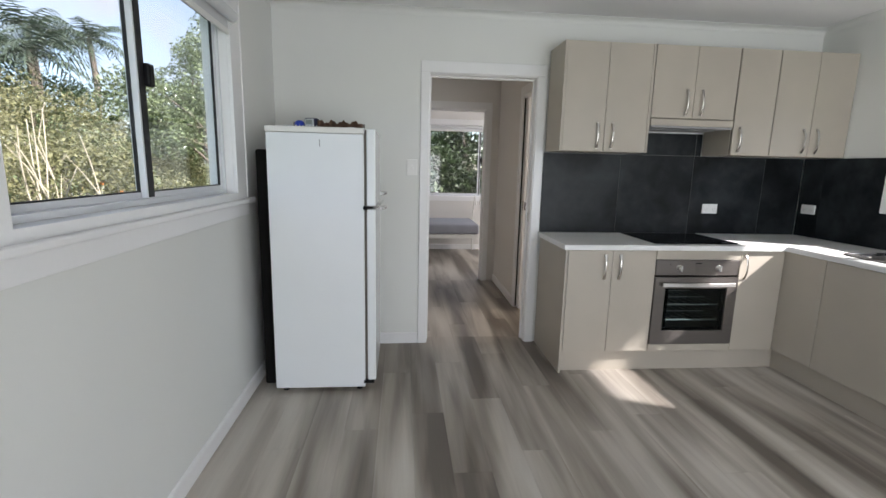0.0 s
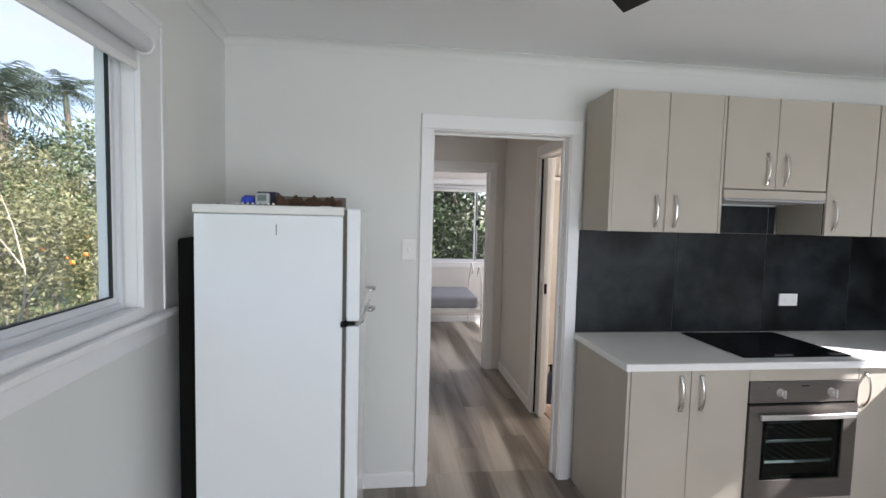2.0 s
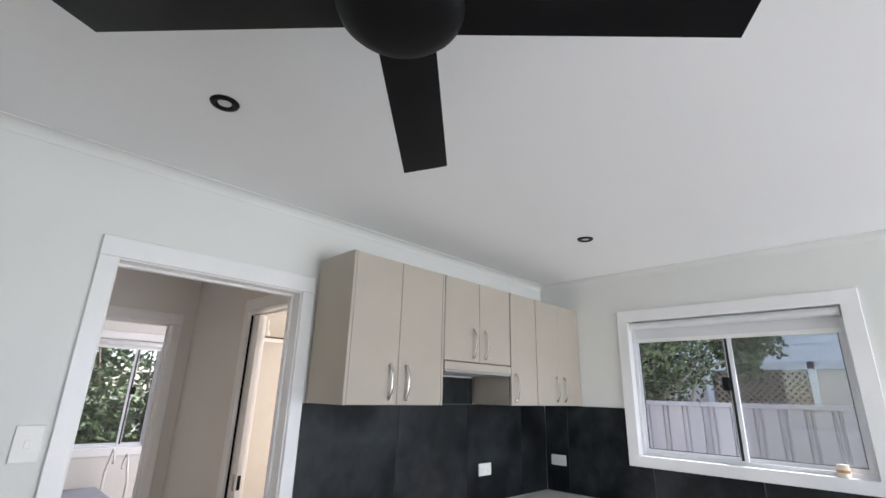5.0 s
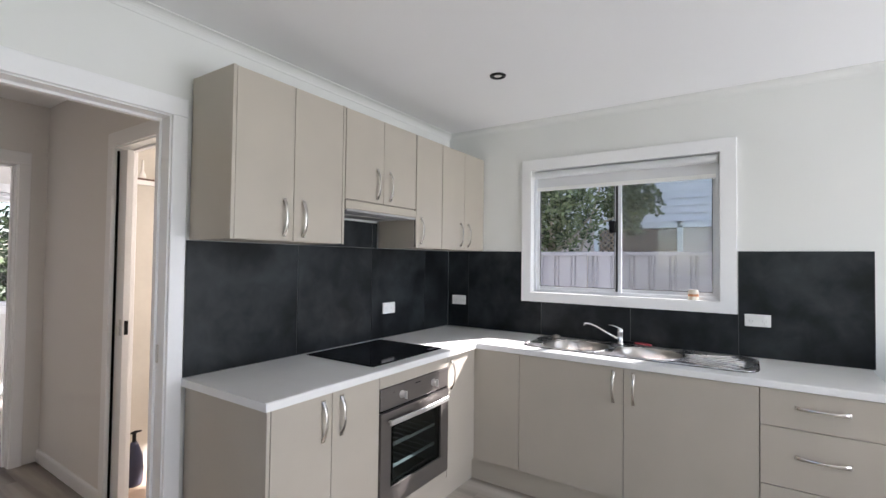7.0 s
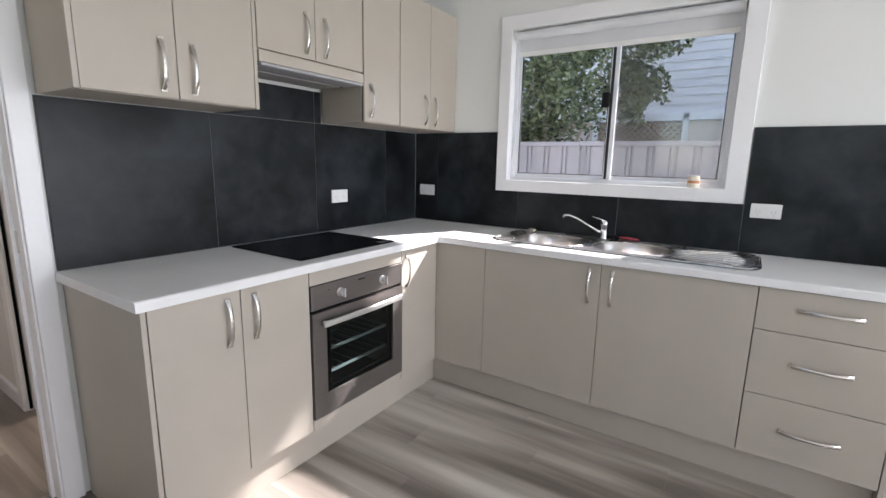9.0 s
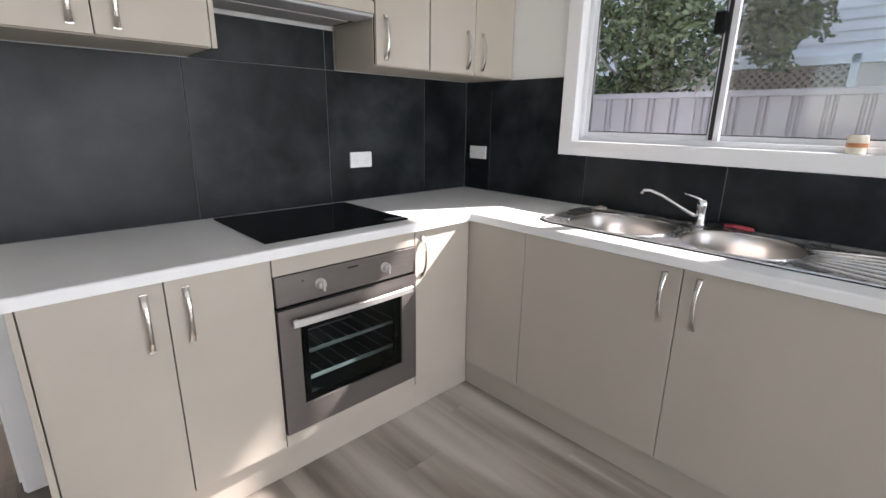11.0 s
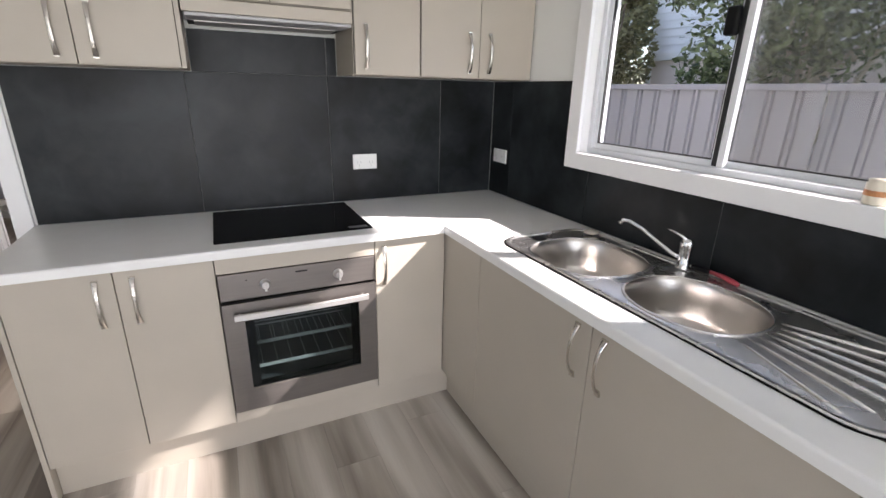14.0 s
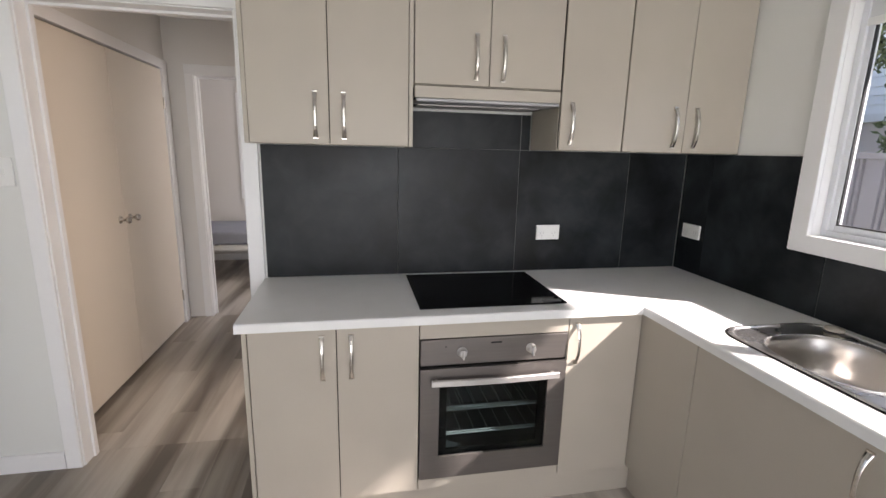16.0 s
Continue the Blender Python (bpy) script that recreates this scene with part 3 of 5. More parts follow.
def carcass(cab, x0, x1, y0, y1, z0, z1):
    part("body", box(x0, x1, y0, y1, z0, z1), CARCASS, cab)
    return cab


G = "kitchen base cabinets"
# two-door base unit with its end panel
c = thing("base_cabinet", (1.71, 3.4, 0), "taupe laminate base cabinet with two doors, beside the doorway", "cabinet", G)
carcass(c, 1.404, 2.018, FY + 0.0185, 3.70, KZ, BB)
part("end_panel", box(1.386, 1.402, FY, 3.705, 0.0, BB, 0.001, 1), LAMINATE, c)
# near-black sheet behind the fronts: joint shade put into colour, on every base unit
part("gap_shade", box(1.405, 2.017, FY + 0.012, FY + 0.0183, KZ + 0.006, BB - 0.004), DARKGAP, c)
for x0, x1, hx in ((1.404, 1.712, 1.660), (1.712, 2.019, 1.765)):
    d = front_y(c, x0, x1, KZ + 0.004, BB - 0.004, FY)
    bow_handle((hx, FY, 0.757), 0.165, (0, 0, 1), (0, -1, 0), d)
# corner unit, range side
c = thing("base_cabinet", (2.79, 3.4, 0), "narrow taupe laminate corner cabinet with one door", "cabinet", G)
carcass(c, 2.626, 3.50, FY + 0.0185, 3.70, KZ, BB)
part("gap_shade", box(2.627, 2.953, FY + 0.012, FY + 0.0183, KZ + 0.006, BB - 0.004), DARKGAP, c)
d = front_y(c, 2.626, 2.951, KZ + 0.004, BB - 0.004, FY)
bow_handle((2.664, FY, 0.757), 0.165, (0, 0, 1), (0, -1, 0), d)
# sink side: corner filler, two doors
c = thing("base_cabinet", (3.25, 2.35, 0), "taupe laminate sink cabinet with two wide doors", "cabinet", G)
carcass(c, FX + 0.0185, 3.50, 1.582, FY + 0.0185, KZ, BB - 0.17)
part("gap_shade", box(FX + 0.012, FX + 0.0183, 1.583, FY, KZ + 0.006, BB - 0.004), DARKGAP, c)
front_x(c, 2.803, FY + 0.017, KZ + 0.004, BB - 0.004, FX, "filler_panel")
for y0, y1, hy in ((2.188, 2.803, 2.242), (1.577, 2.188, 2.137)):
    d = front_x(c, y0, y1, KZ + 0.004, BB - 0.004, FX)
    bow_handle((FX, hy, 0.762), 0.165, (0, 0, 1), (-1, 0, 0), d)
# drawers
c = thing("drawer_cabinet", (3.25, 1.35, 0), "taupe laminate cabinet with three drawers", "cabinet", G)
carcass(c, FX + 0.0185, 3.50, 1.124, 1.576, KZ, BB)
part("end_panel", box(FX, 3.525, 1.106, 1.122, 0.0, BB, 0.001, 1), LAMINATE, c)
part("gap_shade", box(FX + 0.012, FX + 0.0183, 1.125, 1.575, KZ + 0.006, BB - 0.004), DARKGAP, c)
for z0, z1 in ((0.696, BB - 0.004), (0.424, 0.696), (KZ + 0.004, 0.424)):
    d = front_x(c, 1.124, 1.576, z0, z1, FX, "drawer_front")
    bow_handle((FX, 1.345, (z0 + z1) / 2 + (0.012 if z1 > 0.5 else 0)), 0.185, (0, 1, 0), (-1, 0, 0), d)
# kick boards
single("kickboard", box(1.403, 3.003, FY + 0.044, FY + 0.060, 0.0, KZ - 0.001, 0.001, 1), LAMINATE, "taupe laminate kickboard under the cabinets", "kickboard", "kickboards")
single("kickboard", box(3.003, 3.019, 1.123, FY + 0.044, 0.0, KZ - 0.001, 0.001, 1), LAMINATE, "taupe laminate kickboard under the cabinets", "kickboard", "kickboards")

# worktop: one L of laminate with a round-nosed front, cut out for the sink
SX0, SX1, SY0, SY1 = 3.045, 3.495, 1.575, 2.845    # sink outline


def worktop():
    bm = bmesh.new()
    x0, x1, y0, y1 = 1.368, 3.526, 1.088, 3.709
    xi, yi = 2.938, 3.098
    e = 0.02
    hx0, hx1, hy0, hy1 = SX0 + e, SX1 - e, SY0 + e, SY1 - e
    xs, ys = sorted({x0, xi, hx0, hx1, x1}), sorted({y0, hy0, hy1, yi, y1})
    top, V = [], {}

    def vert(x, y, z):
        if (x, y, z) not in V:
            V[(x, y, z)] = bm.verts.new((x, y, z))
        return V[(x, y, z)]
    on = lambda x, y: (x > xi or y > yi) and not (hx0 < x < hx1 and hy0 < y < hy1)
    cells = {(i, k): on((xs[i] + xs[i + 1]) / 2, (ys[k] + ys[k + 1]) / 2) for i in range(len(xs) - 1) for k in range(len(ys) - 1)}
    for (i, k), ok in cells.items():
        if not ok:
            continue
        a, b, c, d = xs[i], xs[i + 1], ys[k], ys[k + 1]
        for z in (BB, BT):
            bm.faces.new([vert(*p, z) for p in ((a, c), (b, c), (b, d), (a, d))])
        for di, dk, p, q in ((-1, 0, (a, c), (a, d)), (1, 0, (b, c), (b, d)), (0, -1, (a, c), (b, c)), (0, 1, (a, d), (b, d))):
            if not cells.get((i + di, k + dk)):
                bm.faces.new((vert(*p, BB), vert(*q, BB), vert(*q, BT), vert(*p, BT)))
    bmesh.ops.recalc_face_normals(bm, faces=bm.faces)
    es = [ed for ed in bm.edges if all(abs(v.co.z - BT) < 1e-6 for v in ed.verts) and len(ed.link_faces) == 2
          and any(abs(f.normal.z) < 0.5 for f in ed.link_faces) and all(v.co.x < 3.5 and v.co.y < 3.69 for v in ed.verts)
          and not all(hx0 - 1e-4 < v.co.x < hx1 + 1e-4 and hy0 - 1e-4 < v.co.y < hy1 + 1e-4 for v in ed.verts)]
    bmesh.ops.bevel(bm, geom=es, offset=0.008, segments=3, affect="EDGES", profile=0.5)
    return bm


single("worktop", worktop(), BENCH, "white laminate L-shaped worktop with rounded front edge", "worktop")

# ---- wall cabinets ----
UY, UB, UT = 3.384, 1.524, 2.252
G = "kitchen wall cabinets"


def wall_unit(x0, x1, z0, doors, handles, label, side=False):
    c = thing("wall_cabinet", ((x0 + x1) / 2, 3.55, z0), label, "cabinet", G)
    part("body", box(x0 + (0.017 if side else 0), x1, UY + 0.0185, 3.70, z0, UT, 0.0), CARCASS, c)
    # near-black sheet that colours the shade between the wall doors
    part("gap_shade", box(x0 + 0.003 + (0.017 if side else 0), x1 - 0.003, UY + 0.012, UY + 0.0183, z0 + 0.006, UT - 0.006), DARKGAP, c)
    if side:
        part("side_panel", box(x0, x0 + 0.016, UY, 3.702, z0, UT, 0.001, 1), LAMINATE, c)
    for (a, b), hx in zip(doors, handles):
        d = front_y(c, a, b, z0 + 0.001, UT - 0.001, UY)
        bow_handle((hx, UY, z0 + 0.110), 0.165, (0, 0, 1), (0, -1, 0), d)
    return c


wall_unit(1.384, 2.017, UB, ((1.400, 1.697), (1.697, 2.003)), (1.645, 1.752), "tall taupe wall cabinet with two doors beside the doorway", side=True)
wall_unit(2.022, 2.640, 1.765, ((2.024, 2.328), (2.328, 2.638)), (2.272, 2.384), "short taupe wall cabinet above the range hood")
wall_unit(2.643, 2.941, UB, ((2.645, 2.940),), (2.694,), "narrow taupe wall cabinet beside the range hood")
wall_unit(2.943, 3.538, UB, ((2.944, 3.240), (3.240, 3.536)), (3.186, 3.292), "taupe wall cabinet with two doors in the corner")
single("cabinet_side_panel", box(2.004, 2.020, UY, 3.702, UB, UT, 0.001, 1), LAMINATE, "taupe laminate panel beside the hood space", "panel")

KNOB = surface("satin_silver", (0.64, 0.62, 0.60), 0.36, metal=0.75, vary=0.03)
# slide-out hood under the short cabinet
h = thing("range_hood", (2.33, 3.5, 1.69), "slim stainless slide-out range hood under a wall cabinet", "range hood")
part("front_rail", box(2.026, 2.638, UY - 0.004, UY + 0.016, 1.715, 1.760, 0.002), LAMINATE, h)
part("body", box(2.035, 2.630, UY + 0.018, 3.68, 1.7035, 1.763, 0.002), MATTBLACK, h)
part("visor", box(2.032, 2.634, UY - 0.006, UY + 0.120, 1.700, 1.7140, 0.005), surface("satin_grey_visor", (0.40, 0.40, 0.41), 0.4, metal=0.3, vary=0.04), h, "satin grey visor")
part("filter", box(2.06, 2.60, UY + 0.13, 3.66, 1.698, 1.7030, 0.001), KNOB, h, "metal grease filter")

# ---- oven ----
o = thing("oven", (2.323, 3.4, 0.2), "built-in stainless steel oven with a dark glass door", "oven")
OX0, OX1, OZ0, OZ1 = 2.023, 2.622, 0.206, 0.806
ENAMEL = surface("grey_oven_enamel", (0.085, 0.092, 0.092), 0.42, vary=0.2)
bm = bmesh.new()
for q in ((OX0 + 0.03, OX0 + 0.045, FY + 0.029, 3.60, 0.235, 0.655), (OX1 - 0.045, OX1 - 0.03, FY + 0.029, 3.60, 0.235, 0.655), (OX0 + 0.045, OX1 - 0.045, 3.585, 3.60, 0.235, 0.655),
          (OX0 + 0.045, OX1 - 0.045, FY + 0.029, 3.585, 0.235, 0.250), (OX0 + 0.045, OX1 - 0.045, FY + 0.029, 3.585, 0.640, 0.655)):
    add_box(bm, *q)
RACKWIRE = surface("worn_chrome_wire", (0.80, 0.80, 0.78), 0.5, metal=0.45, vary=0.08, scale=30)
part("cavity", bm, ENAMEL, o, "dark enamel oven interior")
part("body", box(OX0 + 0.01, OX1 - 0.01, FY + 0.031, 3.62, 0.657, OZ1 - 0.004), MATTBLACK, o)
fascia = part("control_panel", box(OX0, OX1, FY - 0.006, FY + 0.03, 0.700, OZ1, 0.003), OVENSTEEL, o, "brushed steel control panel")
# near-black filler in place of the shade between panel and door
part("vent_slot_shade", box(OX0 + 0.002, OX1 - 0.002, FY + 0.004, FY + 0.03, 0.688, 0.699), DARKGAP, o)
door = part("door", slab("y", FY - 0.010, FY + 0.028, OX0, OX1, OZ0, 0.687, [(OX0 + 0.075, OX1 - 0.075, OZ0 + 0.098, 0.610)]), OVENSTEEL, o, "brushed steel oven door")
part("inner_frame", slab("y", FY + 0.002, FY + 0.012, OX0 + 0.07, OX1 - 0.07, OZ0 + 0.09, 0.615, [(OX0 + 0.108, OX1 - 0.108, OZ0 + 0.120, 0.598)]), BLACKGLASS, door, "black printed border")
wp = part("window_glass", box(OX0 + 0.075, OX1 - 0.075, FY - 0.002, FY + 0.0015, OZ0 + 0.098, 0.610), glass_material("smoked_glass", (0.58, 0.63, 0.635)), door, "smoked glass")
for z in (0.365, 0.475):
    bm = bmesh.new()
    for y in (FY + 0.046, FY + 0.060, FY + 0.25, FY + 0.43):
        add_rod(bm, (OX0 + 0.046, y, z), (OX1 - 0.046, y, z), 0.0036, seg=8)
    for i in range(9):
        x = OX0 + 0.065 + i * 0.0586
        add_rod(bm, (x, FY + 0.050, z + 0.004), (x, FY + 0.43, z + 0.003), 0.0011, seg=6)
    part("rack", bm, RACKWIRE, o, "chromed wire shelf")
# flat bar, slightly bowed, on two stand-offs
bm = bmesh.new()
rings = []
for i in range(15):
    x, y = OX0 + 0.040 + 0.519 * i / 14, FY - 0.036 - 0.008 * math.sin(math.pi * i / 14)
    rings.append([bm.verts.new((x, y + dy, 0.640 + dz)) for dy, dz in ((-0.006, -0.010), (-0.006, 0.010), (-0.003, 0.0125), (0.005, 0.0125), (0.005, -0.0125), (-0.003, -0.0125))])
for A, B in zip(rings, rings[1:]):
    for k in range(6):
        bm.faces.new((A[k], A[(k + 1) % 6], B[(k + 1) % 6], B[k]))
bm.faces.new(rings[0]), bm.faces.new(rings[-1])
bmesh.ops.recalc_face_normals(bm, faces=bm.faces)
for x in (OX0 + 0.06, OX1 - 0.06):
    add_rod(bm, (x, FY - 0.034, 0.640), (x, FY - 0.008, 0.640), 0.007, seg=10)
part("handle", bm, KNOB, door, "pale brushed flat bar handle")
for x in (2.185, 2.466):
    bm = lathe([(0, 0), (0.020, 0), (0.020, 0.004), (0.0165, 0.007), (0.0150, 0.022), (0.012, 0.025), (0, 0.025)], (0, 0, 0), 28, "y")
    bmesh.ops.rotate(bm, verts=bm.verts, matrix=Matrix.Rotation(radians(180), 3, "Z"))
    bmesh.ops.translate(bm, verts=bm.verts, vec=(x, FY - 0.0061, 0.752))
    part("knob", bm, KNOB, fascia, "pale metal control knob")
    part("grip", box(x - 0.0045, x + 0.0045, FY - 0.041, FY - 0.027, 0.732, 0.772, 0.002), KNOB, fascia, "knob grip")
part("indicator", box(2.118, 2.123, FY - 0.0075, FY - 0.005, 0.774, 0.779), MATTBLACK, fascia, "small dark pilot lamp")
part("badge", box(2.30, 2.345, FY - 0.0068, FY - 0.005, 0.781, 0.787), MATTBLACK, fascia, "small dark badge")
single("filler_panel", box(2.021, 2.624, FY, FY + 0.018, 0.809, BB - 0.002, 0.001, 1), LAMINATE, "taupe laminate strip above the oven", "panel")
single("filler_panel", box(2.021, 2.624, FY, FY + 0.018, KZ + 0.003, 0.204, 0.001, 1), LAMINATE, "taupe laminate strip under the oven", "panel")

# cooktop
k = thing("cooktop", (2.33, 3.42, BT), "black glass electric cooktop set in the worktop", "cooktop")
part("glass", box(2.026, 2.636, 3.172, 3.665, BT + 0.0005, BT + 0.0075, 0.0025), BLACKGLASS, k)
part("touch_panel", box(2.54, 2.62, 3.185, 3.215, BT + 0.0076, BT + 0.0079), surface("touch_print", (0.10, 0.10, 0.10), 0.3, vary=0.1), k)


# ---- fridge ----
f = thing("fridge", (-0.16, 3.2, 0), "old white two-door fridge standing side-on against the wall", "fridge")
FX0, FX1, FY0, FY1 = -0.462, 0.080, 2.912, 3.47
part("body", box(FX0, FX1, FY0, FY1, 0.03, 1.565, 0.004), FRIDGEWHITE, f)
part("top_cover", box(FX0 - 0.004, FX1 + 0.004, FY0 - 0.003, FY1 + 0.003, 1.567, 1.600, 0.005), FRIDGETRIM, f, "white plastic top cover")
part("back_grille", box(-0.530, FX0 - 0.002, FY0 + 0.02, FY1 - 0.02, 0.05, 1.47, 0.012), DARKGAP, f, "black condenser back")
for z0, z1 in ((0.075, 1.140), (1.158, 1.596)):
    part("gasket", box(FX1 + 0.001, FX1 + 0.014, FY0 + 0.008, FY1 - 0.008, z0 + 0.006, z1 - 0.006), GASKET, f, "grey rubber door seal")
    part("door", box(FX1 + 0.015, 0.146, FY0 - 0.002, FY1 + 0.002, z0, z1, 0.008, 3), FRIDGEWHITE, f)
part("hinge", box(FX1 - 0.004, 0.130, FY0 - 0.003, FY0 + 0.03, 1.145, 1.153, 0.002), MATTBLACK, f, "dark metal hinge")
part("hinge", box(FX1 - 0.01, 0.135, FY0 - 0.004, FY0 + 0.03, 0.055, 0.073, 0.002), MATTBLACK, f, "dark metal hinge")
for x in (FX0 + 0.05, FX1 - 0.04):
    for y in (FY0 + 0.05, FY1 - 0.05):
        part("foot", add_rod(bmesh.new(), (x, y, 0), (x, y, 0.03), 0.018), MATTBLACK, f)
for z in (1.205, 1.105):
    pts = [(0.144, 3.41, z), (0.176, 3.41, z), (0.190, 3.425, z + 0.004), (0.190, 3.455, z + 0.004), (0.144, 3.462, z)]
    part("handle", add_tube(bmesh.new(), pts, 0.010, seg=10), CHROME, f, "bright metal pull handle", smooth=True)
part("pull_rod", add_tube(bmesh.new(), [(0.150, 2.93, 1.150), (0.158, 2.96, 1.150), (0.160, 3.10, 1.150), (0.168, 3.40, 1.158)], 0.005, seg=8), CHROME, f, "thin bright rod along the door joint", smooth=True)
part("hinge_cap", lathe([(0, 0), (0.008, 0.002), (0.010, 0.012), (0.007, 0.024), (0, 0.026)], (FX1 + 0.004, FY0 - 0.010, 1.136), 16), MATTBLACK, f, "black hinge cap")
part("scratch", box(-0.168, -0.1655, FY0 - 0.0006, FY0 + 0.001, 1.490, 1.530), DARKGAP, f, "short dark scratch")

# things on the fridge
t = thing("tray", (-0.2, 3.1, 1.6), "shallow dark tray holding odds and ends on the fridge", "tray")
part("base", box(-0.40, 0.02, 2.96, 3.26, 1.6005, 1.604, 0.001), surface("dark_tray", (0.10, 0.085, 0.08), 0.5, vary=0.2), t)
part("back_flap", box(-0.385, 0.06, 3.262, 3.266, 1.602, 1.650, 0.001), surface("grey_card", (0.21, 0.18, 0.155), 0.8, vary=0.25), t, "grey card flap standing up")
bm = bmesh.new()
for i in range(11):
    add_rod(bm, (-0.38 + i * 0.019, 2.967, 1.604), (-0.38 + i * 0.019, 2.967, 1.611), 0.006, 0.003, seg=8)
part("pegs", bm, WHITEPLASTIC, t, "row of small white pegs")
bm = bmesh.new()
n = 80
low, high, back = [], [], []
for i in range(n + 1):
    x = -0.185 + 0.255 * i / n
    zz = 1.634 + 0.009 * math.sin(i * 0.31) + 0.004 * math.sin(i * 0.83 + 1) + 0.002 * math.sin(i * 2.1)
    y = 2.968 + 0.008 * math.sin(i * 0.31 + 0.6)
    low.append(bm.verts.new((x, y - 0.004, 1.6042)))
    high.append(bm.verts.new((x, y, zz)))
    back.append(bm.verts.new((x, y + 0.035, zz - 0.006)))
for i in range(n):
    bm.faces.new((low[i], low[i + 1], high[i + 1], high[i]))
    bm.faces.new((high[i], high[i + 1], back[i + 1], back[i]))
bmesh.ops.solidify(bm, geom=bm.faces[:], thickness=0.003)
single("egg_tray", bm, surface("brown_pulp_card", (0.125, 0.070, 0.045), 0.9, vary=0.3, scale=25, fine=200, bump=0.5), "torn brown pulp card egg tray on the fridge", "egg tray")
bm = box(-0.265, -0.195, 3.02, 3.10, 1.6045, 1.656, 0.002)
single("carton", bm, surface("navy_card", (0.012, 0.014, 0.05), 0.5, vary=0.2), "small navy blue carton on the fridge tray", "carton")
single("bottle_cap", lathe([(0, 0), (0.026, 0), (0.028, 0.012), (0.024, 0.026), (0.012, 0.034), (0, 0.035)], (-0.292, 3.0, 1.6045), 24), surface("blue_plastic", (0.02, 0.05, 0.42), 0.35, vary=0.1), "round bright blue plastic cap", "cap", smooth=True)
d = thing("kitchen_timer", (-0.232, 2.975, 1.6045), "small grey digital timer with a screen", "timer")
part("case", box(-0.258, -0.206, 2.968, 2.986, 1.6045, 1.648, 0.004), surface("grey_plastic", (0.42, 0.45, 0.46), 0.4, vary=0.05), d)
part("screen", box(-0.250, -0.216, 2.9665, 2.9685, 1.618, 1.641, 0.0005), surface("lcd_screen", (0.16, 0.19, 0.18), 0.25, vary=0.1), d, "grey screen")
bm = box(-0.01, 0.03, 2.935, 2.965, 1.6005, 1.6035, 0.0005)
single("paper_slip", bm, WHITEPLASTIC, "folded white paper slip on the fridge", "paper")


# ---- ceiling fan ----
FC = Vector((0.569, 2.090, 0))
fan = thing("ceiling_fan", (FC.x, FC.y, ZC), "matt black four-blade ceiling fan at rest", "ceiling fan")
part("canopy", lathe([(0, ZC - 0.0005), (0.085, ZC - 0.0005), (0.085, ZC - 0.02), (0.07, ZC - 0.05), (0.04, ZC - 0.07), (0.02, ZC - 0.075), (0.02, ZC - 0.13), (0.0, ZC - 0.13)], (FC.x, FC.y, 0), 36), GLOSSBLACK, fan, smooth=True)
part("motor_housing", lathe([(0, 2.375), (0.05, 2.375), (0.10, 2.365), (0.116, 2.34), (0.119, 2.30), (0.119, 2.275), (0.113, 2.270), (0, 2.270)], (FC.x, FC.y, 0), 48), GLOSSBLACK, fan, "gloss black motor housing", smooth=True)
part("lower_dome", lathe([(0, 2.266), (0.108, 2.266), (0.116, 2.262), (0.118, 2.252), (0.114, 2.241), (0.100, 2.227), (0.075, 2.219), (0.035, 2.215), (0, 2.214)], (FC.x, FC.y, 0), 48), MATTBLACK, fan, "matt black domed cover", smooth=True)
for k in range(4):
    a = radians(42.5 + 90 * k)
    bm = bmesh.new()
    R0, R1 = 0.10, 0.646
    rows = []
    m = 14
    for i in range(m + 1):
        t = i / m
        rows.append((R0 + (R1 - R0) * t, 0.058 + 0.010 * t))
    top, bot = [], []
    for i, (r, w) in enumerate(rows):
        ra = r - (0.013 if i == m else 0)          # slanted tip
        for side, rr in ((-1, ra), (1, r)):
            z = 2.262 - 0.010 * side
            top.append(bm.verts.new((rr, side * w, z + 0.004)))
            bot.append(bm.verts.new((rr, side * w, z - 0.004)))
    for L in (top, bot):
        for i in range(m):
            bm.faces.new((L[2 * i], L[2 * i + 1], L[2 * i + 3], L[2 * i + 2]))
    for i in range(m):
        for s in (0, 1):
            bm.faces.new((top[2 * i + s], top[2 * i + 2 + s], bot[2 * i + 2 + s], bot[2 * i + s]))
    bm.faces.new((top[0], top[1], bot[1], bot[0])), bm.faces.new((top[2 * m], top[2 * m + 1], bot[2 * m + 1], bot[2 * m]))
    bmesh.ops.recalc_face_normals(bm, faces=bm.faces)
    bmesh.ops.rotate(bm, verts=bm.verts, matrix=Matrix.Rotation(a, 3, "Z"))
    bmesh.ops.translate(bm, verts=bm.verts, vec=FC)
    part("blade", bm, MATTBLACK, fan)
    bm = box(0.09, 0.15, -0.035, 0.035, 2.268, 2.276, 0.002)
    bmesh.ops.rotate(bm, verts=bm.verts, matrix=Matrix.Rotation(a, 3, "Z"))
    bmesh.ops.translate(bm, verts=bm.verts, vec=FC)
    part("blade_iron", bm, GLOSSBLACK, fan)

# recessed downlights, unlit
LENS = surface("frosted_lamp_lens", (0.75, 0.74, 0.70), 0.3, vary=0.03)
